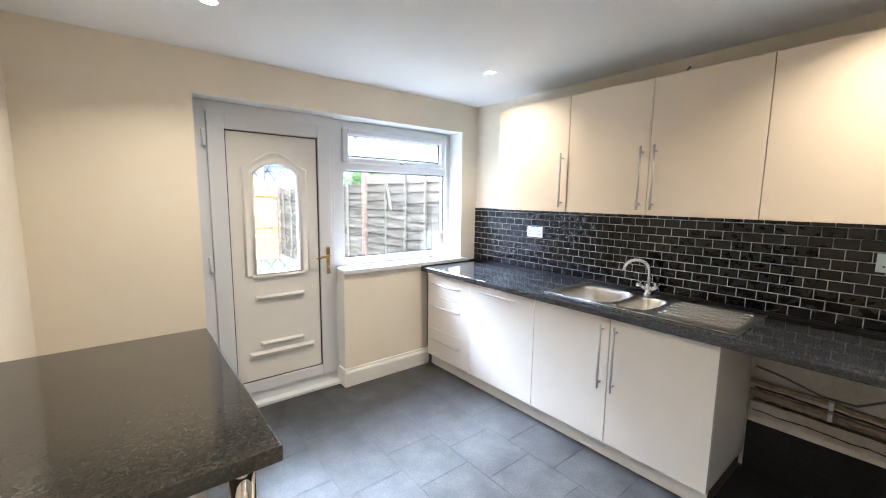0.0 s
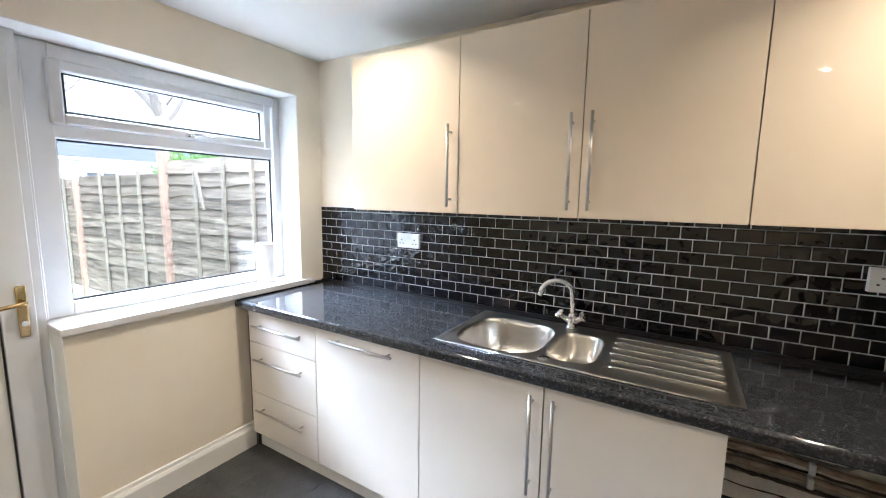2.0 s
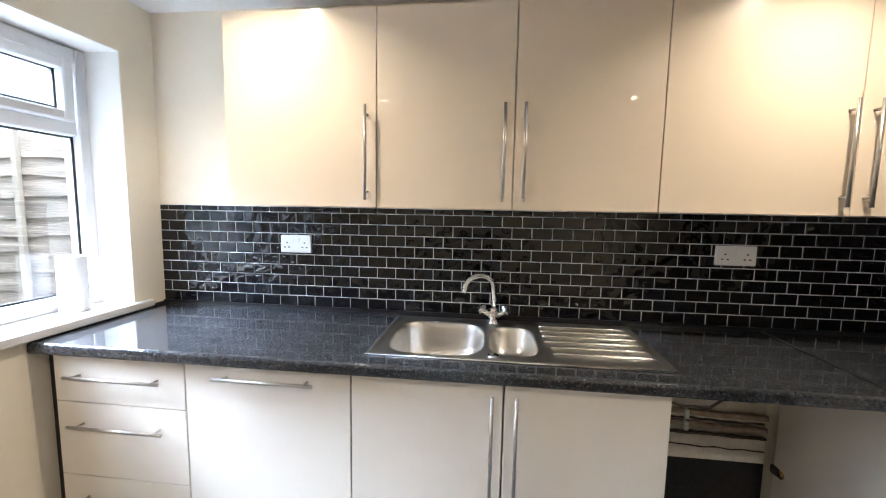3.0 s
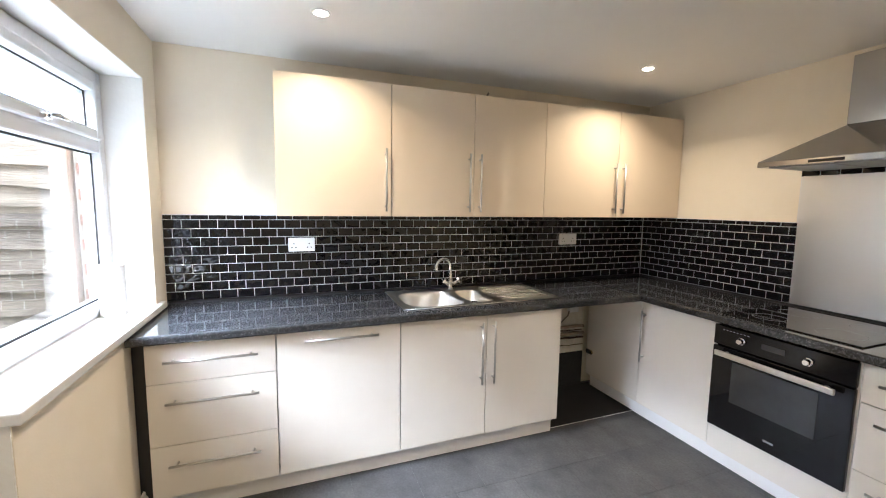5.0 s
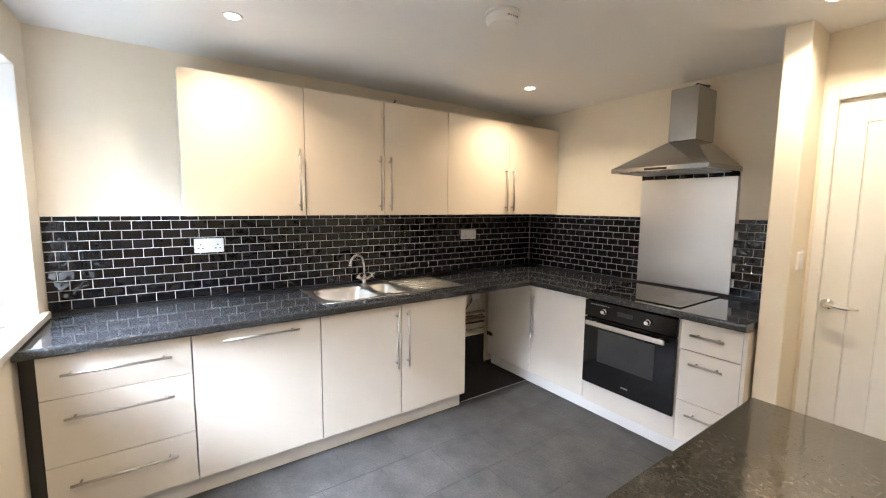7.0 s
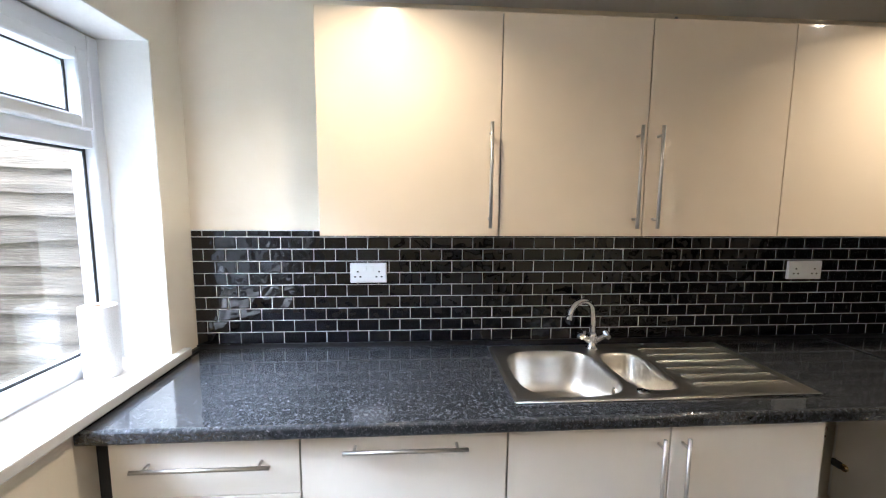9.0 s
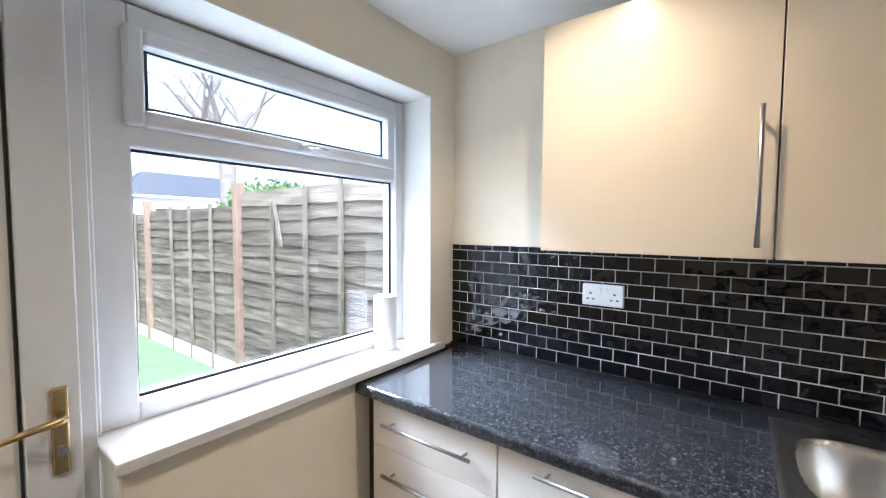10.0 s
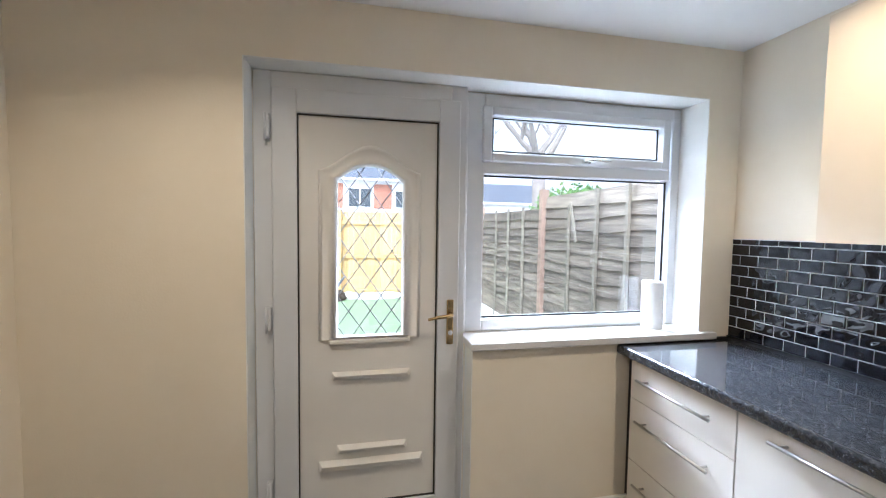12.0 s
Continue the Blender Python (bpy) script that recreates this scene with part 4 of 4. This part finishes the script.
FXX = 3.47
side_fence = thing("garden_fence", (FXX, 7, GZ), "weathered grey lap-board garden fence with battens", "fence")
bays = ((4.14, 6.50, 1.80), (6.56, 9.08, 1.66), (9.16, 10.98, 1.62))
for y0, y1, h in bays:
    n = 15
    for i in range(n):
        z0 = GZ + 0.05 + i * (h - GZ - 0.05) / n
        bm = bmesh.new()
        segs = 14
        rows = []
        ph, am = rnd.uniform(0, 6), rnd.uniform(0.006, 0.018)
        for s in range(segs + 1):
            y = y0 + (y1 - y0) * s / segs
            w = am * math.sin(ph + s * 0.7) + rnd.uniform(-0.008, 0.008)
            zt = z0 + (h - GZ) / n + 0.02
            rows.append([bm.verts.new(p) for p in ((FXX - 0.032, y, z0 + w), (FXX - 0.020, y, z0 + w - 0.003), (FXX, y, zt), (FXX - 0.006, y, zt))])
        for a, b in zip(rows, rows[1:]):
            for k in range(4):
                bm.faces.new((a[k], a[(k + 1) % 4], b[(k + 1) % 4], b[k]))
        bm.faces.new(rows[0][::-1])
        bm.faces.new(rows[-1])
        bmesh.ops.recalc_face_normals(bm, faces=bm.faces)
        part("board", bm, M_FENCE, side_fence)
for y, h in ((4.87, 1.86), (5.34, 1.83), (5.87, 1.70), (7.13, 1.72), (7.70, 1.72), (8.26, 1.72), (9.6, 1.66), (10.1, 1.66), (10.6, 1.66)):
    part("batten", box(FXX - 0.066, FXX - 0.034, y - 0.019, y + 0.019, GZ, h, 0.004), M_BATTEN, side_fence)
for y, h in ((4.09, 1.95), (6.53, 1.92), (9.12, 1.82), (11.0, 1.80)):
    part("post", box(FXX - 0.075, FXX + 0.020, y - 0.045, y + 0.045, GZ, h, 0.006), M_POST, side_fence)
loose = box(FXX - 0.082, FXX - 0.068, -0.022, 0.022, -0.22, 0.22, 0.003)
bmesh.ops.rotate(loose, verts=loose.verts, cent=(0, 0, 0), matrix=Matrix.Rotation(radians(-16), 3, 'X'))
bmesh.ops.translate(loose, verts=loose.verts, vec=(0, 5.73, 1.50))
part("loose_board", loose, M_BATTEN, side_fence)
for y0, y1, h in bays:
    part("gravel_board", box(FXX - 0.060, FXX - 0.034, y0, y1, GZ, GZ + 0.17, 0.006), M_STONE, side_fence, "pale concrete gravel board")

bw = thing("brick_wall", (FXX, 3.9, GZ), "red brick pier of the neighbouring house", "brick wall")
part("core", box(FXX - 0.03, FXX + 0.3, YO + 0.02, 4.03, GZ, 2.6), M_MORTAR, bw)
bk = box(0, 0.010, 0.0, 0.205, 0.0, 0.065, 0.003, 1)
bme = bpy.data.meshes.new("brick")
bk.to_mesh(bme)
bk.free()
bme.materials.append(M_BRICK)
for r in range(34):
    place_mesh("brick", bme, bw, at=Matrix.Translation((FXX - 0.038, YO + 0.025 + (0.03 if r % 2 else 0.0), GZ + 0.01 + r * 0.077)))

back_fence = thing("garden_fence", (1.2, 11.05, GZ), "new yellow timber garden fence with rails and posts", "fence")
bm = box(0, 0.118, 0, 0.016, 0, 1.0, 0.003, 1)
pm = bpy.data.meshes.new("board")
bm.to_mesh(pm)
bm.free()
pm.materials.append(M_NEWFENCE)
for i in range(58):
    place_mesh("board", pm, back_fence, at=Matrix.Translation((-3.4 + i * 0.120, 11.06 + (0.008 if i % 2 else 0), GZ + 0.05)) @ Matrix.Diagonal((1, 1, 1.86 + rnd.uniform(-0.006, 0.006), 1)))
for z in (0.06, 0.86, 1.62):
    part("rail", box(-3.4, 3.42, 11.015, 11.055, GZ + z, GZ + z + 0.085, 0.006), M_NEWFENCE, back_fence)
for x in (-2.9, -1.1, 0.72, 2.52):
    part("post", box(x - 0.05, x + 0.05, 10.96, 11.05, GZ, 1.78, 0.006), M_NEWFENCE, back_fence)

# garden odds and ends
for x, y, sx, sy, sz in ((1.55, 10.65, 0.62, 0.20, 0.13), (2.55, 10.55, 0.42, 0.20, 0.10), (0.95, 10.7, 0.22, 0.16, 0.14)):
    bm = bmesh.new()
    bmesh.ops.create_icosphere(bm, subdivisions=3, radius=1.0)
    for v in bm.verts:
        k = 1 + 0.22 * noise.noise(v.co * 1.7 + Vector((x, y, 0)))
        v.co = Vector((x + v.co.x * sx * k, y + v.co.y * sy * k, max(GZ - 0.01, GZ + 0.02 + v.co.z * sz * k)))
    tagged(part("garden_rock", bm, M_STONE, smooth=True), "pale flat rock lying on the turf by the fence", "rock", "rocks by the back fence")
for i, (x, y) in enumerate(((0.35, 10.3), (0.62, 10.45), (0.05, 10.35), (0.25, 10.6))):
    bm = bmesh.new()
    bmesh.ops.create_icosphere(bm, subdivisions=3, radius=1.0)
    for v in bm.verts:
        k = 1 + 0.35 * noise.noise(v.co * 2.3 + Vector((x * 3, y, i)))
        v.co = Vector((x + v.co.x * 0.26 * k, y + v.co.y * 0.18 * k, max(GZ - 0.01, GZ + 0.08 + v.co.z * 0.16 * k)))
    tagged(part("garden_rock", bm, M_DIRT if i == 1 else M_BARK, smooth=True), "dark heap of rubble on the turf by the fence", "rock", "rocks by the back fence")
tool = thing("strimmer", (0.75, 6.3, GZ), "grey garden strimmer leaning in the garden", "garden tool")
part("shaft", tube([(0.52, 5.6, GZ + 0.04), (0.56, 5.9, GZ + 0.30), (0.66, 6.3, 0.35), (0.80, 6.6, 0.58), (0.98, 6.9, 0.80)], [0.035, 0.024, 0.02, 0.03, 0.012], 12), M_DARKTOOL, tool, smooth=True)
part("motor_head", box(0.74, 0.86, 6.53, 6.67, 0.50, 0.62, 0.02, 3), M_LEAD, tool)
part("base", turned([(0.14, 0.0), (0.13, 0.03), (0.05, 0.07)], (0.52, 5.6, GZ), (0, 0, 1), 20), M_DARKTOOL, tool)
tagged(part("plant_pot", turned([(0.09, 0.0), (0.13, 0.16), (0.14, 0.16), (0.14, 0.19), (0.12, 0.19), (0.10, 0.05)], (0.86, 4.95, GZ), (0, 0, 1), 24), M_REDPOT), "small red plastic plant pot on the turf", "plant pot")


def house(x0, x1, y0, y1, eaves, ridge, walls, label, windows, brick_panels=()):
    ob = thing("house", ((x0 + x1) / 2, y0, GZ), label, "house", "houses beyond the garden")
    part("wall", box(x0, x1, y0, y1, GZ, eaves), walls, ob)
    bm = bmesh.new()
    ym = (y0 + y1) / 2
    o = 0.4
    v = [bm.verts.new(p) for p in ((x0 - o, y0 - o, eaves - 0.1), (x1 + o, y0 - o, eaves - 0.1), (x1 + o, y1 + o, eaves - 0.1), (x0 - o, y1 + o, eaves - 0.1), (x0 + 1.6, ym, ridge), (x1 - 1.6, ym, ridge))]
    for f in ((0, 1, 5, 4), (2, 3, 4, 5), (1, 2, 5), (3, 0, 4), (3, 2, 1, 0)):
        bm.faces.new([v[i] for i in f])
    bmesh.ops.recalc_face_normals(bm, faces=bm.faces)
    part("roof", bm, M_SLATE, ob)
    part("gutter", box(x0 - o, x1 + o, y0 - o - 0.08, y0 - o, eaves - 0.16, eaves - 0.04), M_UPVC, ob)
    for wx, wz, w, h in windows:
        wdw = part("window", box(wx, wx + w, y0 - 0.03, y0 - 0.005, wz, wz + h), M_WINDARK, ob)
        for a, b in ((wx - 0.07, wx), (wx + w, wx + w + 0.07), (wx + w / 2 - 0.04, wx + w / 2 + 0.04)):
            part("window_frame", box(a, b, y0 - 0.06, y0 - 0.004, wz - 0.07, wz + h + 0.07), M_UPVC, wdw)
        for a, b in ((wz - 0.07, wz), (wz + h, wz + h + 0.07)):
            part("window_frame", box(wx, wx + w, y0 - 0.059, y0 - 0.004, a, b), M_UPVC, wdw)
    for bx, bz, w, h in brick_panels:
        part("brick_panel", box(bx, bx + w, y0 - 0.025, y0 - 0.003, bz, bz + h), M_BRICK, ob, "red brick wall panel")
    return ob


house(-7.0, 5.2, 27.0, 34.0, 4.35, 6.9, M_RENDER, "pale house with red brick panels and slate roof", [(-5.5, 2.6, 1.3, 1.1), (-2.2, 2.7, 1.2, 1.0), (0.55, 2.6, 1.3, 1.1), (3.4, 2.6, 1.2, 1.0)], [(-3.9, 2.5, 1.2, 1.5), (-0.9, 2.5, 1.1, 1.5), (2.05, 2.5, 1.1, 1.5)])
house(9.0, 17.5, 30.0, 37.0, 3.3, 5.0, M_RENDER, "low white bungalow with a slate roof", [(10.2, 1.4, 1.4, 1.1), (14.0, 1.4, 1.4, 1.1)])


def branch(bm, p, d, length, radius, depth, r):
    pts, radii = [p], [radius]
    for k in range(4):
        d = (d + Vector((r.uniform(-0.16, 0.16), r.uniform(-0.16, 0.16), r.uniform(-0.04, 0.14)))).normalized()
        p = p + d * length / 4
        pts.append(p)
        radii.append(radius * (1 - 0.13 * (k + 1)))
    add_tube(bm, pts, radii, 7 if depth > 2 else 4, False)
    if depth:
        for k in range(r.choice((2, 3, 3))):
            a = r.uniform(0, 6.28)
            t = r.choice((2, 3, 4))
            nd = (d * 0.75 + Vector((math.cos(a), math.sin(a), r.uniform(0.0, 0.5))) * 0.7).normalized()
            branch(bm, pts[t], nd, length * r.uniform(0.6, 0.82), radii[t] * 0.62, depth - 1, r)


for x, y, seed, hgt, rad, cat in ((8.0, 16.5, 5, 4.3, 0.25, "bare grey tree with forked limbs behind the fence"), (5.2, 19.5, 11, 3.4, 0.17, "bare grey tree further off behind the fence")):
    r = random.Random(seed)
    tr = thing("tree", (x, y, GZ), cat, "tree")
    tb = bmesh.new()
    add_tube(tb, [(x, y, GZ), (x + 0.05, y, 1.6), (x + 0.02, y, hgt)], [rad * 1.25, rad * 1.05, rad], 10)
    part("trunk", tb, M_BARK, tr, smooth=True)
    cb = bmesh.new()
    for k in range(5):
        a = k * 1.3 + r.uniform(0, 0.5)
        branch(cb, Vector((x + 0.02, y, hgt - 0.15 * k)), Vector((0.75 * math.cos(a), 0.75 * math.sin(a), 0.8)).normalized(), 2.2, rad * 0.6, 4, r)
    part("crown", cb, M_BARK, tr, "bare branches without leaves")


def bush(x, y, z, sx, sy, sz, n, seed):
    """A shrub of many small leaves."""
    r = random.Random(seed)
    ob = thing("bush", (x, y, GZ), "leafy green bush behind the grey fence", "bush")
    st = bmesh.new()
    for k in range(6):
        a = k * 1.05
        add_tube(st, [(x, y, GZ), (x + 0.3 * sx * math.cos(a), y + 0.3 * sy * math.sin(a), z * 0.6), (x + 0.6 * sx * math.cos(a), y + 0.6 * sy * math.sin(a), z)], [0.05, 0.03, 0.01], 6)
    part("stems", st, M_BARK, ob)
    bm = bmesh.new()
    for k in range(n):
        d = Vector((r.gauss(0, 1), r.gauss(0, 1), r.gauss(0, 1))).normalized() * (r.random() ** 0.4)
        w = 1 + 0.35 * noise.noise(d * 2.5 + Vector((seed, 0, 0)))
        c = Vector((x + d.x * sx * w, y + d.y * sy * w, z + d.z * sz * w))
        q = Euler((r.uniform(0, 6), r.uniform(0, 6), r.uniform(0, 6))).to_matrix()
        s = r.uniform(0.05, 0.10)
        bm.faces.new([bm.verts.new(c + q @ Vector(p) * s) for p in ((0, -1, 0), (0.5, -0.1, 0.1), (0, 1, 0), (-0.5, -0.1, 0.1))])
    tagged(part("leaves", bm, M_LEAF, ob), kind="stuff")


bush(7.4, 12.4, 1.75, 1.5, 1.0, 0.9, 5000, 3)
hm = bmesh.new()
top, bot = [], []
for i in range(61):
    x = -300 + i * 12
    top.append(hm.verts.new((x, 330, 18 + 9 * noise.noise(Vector((i * 0.13, 0, 0))) + 3 * noise.noise(Vector((i * 0.7, 2, 0))) + 10 * max(0, (x - 100) / 300))))
    bot.append(hm.verts.new((x, 300, GZ - 1)))
for i in range(60):
    hm.faces.new((bot[i], bot[i + 1], top[i + 1], top[i]))
structure("backdrop", hm, M_HILL, "hazy wooded hill on the horizon", "hill")

# ---- wall tiles ----
TPY, TPZ, TZ0, TZ1 = 0.0905, 0.0514, TOP + 0.018, 1.393


def tile_mesh(w, h, mat):
    """A glazed wall tile in the x-z plane, face towards -y, with pillowed edges."""
    bm = bmesh.new()
    c, t = 0.003, 0.0032
    a = [bm.verts.new(p) for p in ((0, 0, 0), (w, 0, 0), (w, 0, h), (0, 0, h))]
    b = [bm.verts.new(p) for p in ((0, -t * 0.7, 0), (w, -t * 0.7, 0), (w, -t * 0.7, h), (0, -t * 0.7, h))]
    d = [bm.verts.new(p) for p in ((c, -t, c), (w - c, -t, c), (w - c, -t, h - c), (c, -t, h - c))]
    for u, v in ((a, b), (b, d)):
        for i in range(4):
            bm.faces.new((u[i], u[(i + 1) % 4], v[(i + 1) % 4], v[i]))
    bm.faces.new(d)
    bm.normal_update()
    me = bpy.data.meshes.new("tile")
    bm.to_mesh(me)
    bm.free()
    me.materials.append(mat)
    return me


tile_cache = {}


def lay_tiles(wall, length, z0, z1, to_world, single, blocked=None, shift=0.0):
    """Half-bond rows of tiles over a wall strip; those within single(s) are objects, the others one joined part."""
    rest = bmesh.new()
    row, z = 0, z0
    while z < z1 - 0.008:
        h = min(TPZ, z1 - z) - 0.0042
        s = -TPY + shift + (TPY / 2 if row % 2 else 0)
        while s < length:
            a, b = max(0.0, s), min(length, s + TPY) - 0.0042
            if b - a > 0.008 and not (blocked and blocked((a + b) / 2, z + h / 2)):
                key = (round(b - a, 3), round(h, 3))
                if key not in tile_cache:
                    tile_cache[key] = tile_mesh(b - a, h, M_TILE)
                tilt = pose(0, 0, 0, rnd.uniform(-1.4, 1.4), 0, rnd.uniform(-1.4, 1.4))
                m = to_world @ Matrix.Translation((a, 0, z)) @ tilt
                if single((a + b) / 2):
                    place_mesh("tile", tile_cache[key], wall, at=m)
                else:
                    n0 = len(rest.verts)
                    rest.from_mesh(tile_cache[key])
                    rest.verts.ensure_lookup_table()
                    for v in rest.verts[n0:]:
                        v.co = m @ v.co
            s += TPY
        z += TPZ
        row += 1
    if rest.verts:
        tagged(part("tiles", rest, M_TILE, wall), kind="stuff")
    else:
        rest.free()


grout_e = tagged(part("tiled_splash_wall", box(XE - 0.006, XE - 0.001, YS + 0.006, YN - 0.002, TOP, TZ1), M_GROUT), "black glazed brick tiles with pale grout over the sink", "wall tiles", kind="structure")
to_e = Matrix.Translation((XE - 0.006, YN - 0.003, 0)) @ Matrix.Rotation(radians(-90), 4, 'Z')
lay_tiles(grout_e, YN - YS - 0.012, TZ0, TZ1, to_e, lambda s: s < 2.55)
grout_s = tagged(part("tiled_splash_wall", boxes((0.926, XE - 0.007, YS + 0.001, YS + 0.006, TOP, TZ1), (1.232, 1.870, YS + 0.001, YS + 0.006, TZ1, 1.72)), M_GROUT), "black glazed brick tiles with pale grout behind the hob", "wall tiles", kind="structure")
to_s = Matrix.Translation((XE - 0.012, YS + 0.006, 0)) @ Matrix.Rotation(radians(180), 4, 'Z')
lay_tiles(grout_s, XE - 0.012 - 0.926, TZ0, TZ1, to_s, lambda s: True, lambda s, z: 1.255 < XE - 0.012 - s < 1.845)
to_s2 = Matrix.Translation((1.868, YS + 0.006, 0)) @ Matrix.Rotation(radians(180), 4, 'Z')
lay_tiles(grout_s, 0.634, 1.662, 1.716, to_s2, lambda s: True)

# ---- floor tiles ----
FT = 0.332
ftm = {}
r_i, x = 0, 2.449
while x > XW - 0.02:
    x0 = max(XW, x - FT)
    y = 0.22 - (FT / 2 if r_i % 2 else 0) - FT
    while y < YN:
        y0, y1 = max(y, YS if x0 > 0.9 else YD - 0.10), min(y + FT, 3.60 if x0 < 1.6 else YN)
        if y1 - y0 > 0.02:
            key = (round(x - x0, 3), round(y1 - y0, 3))
            if key not in ftm:
                me = bpy.data.meshes.new("floor_tile")
                fb = box(0.0009, key[0] - 0.0009, 0.0009, key[1] - 0.0009, -0.003, 0.0, 0.0005, 1)
                fb.to_mesh(me)
                fb.free()
                me.materials.append(M_FLOOR)
                ftm[key] = me
            place_mesh("floor_tile", ftm[key], floor, at=Matrix.Translation((x0, y0, 0)))
        y += FT
    x -= FT
    r_i += 1
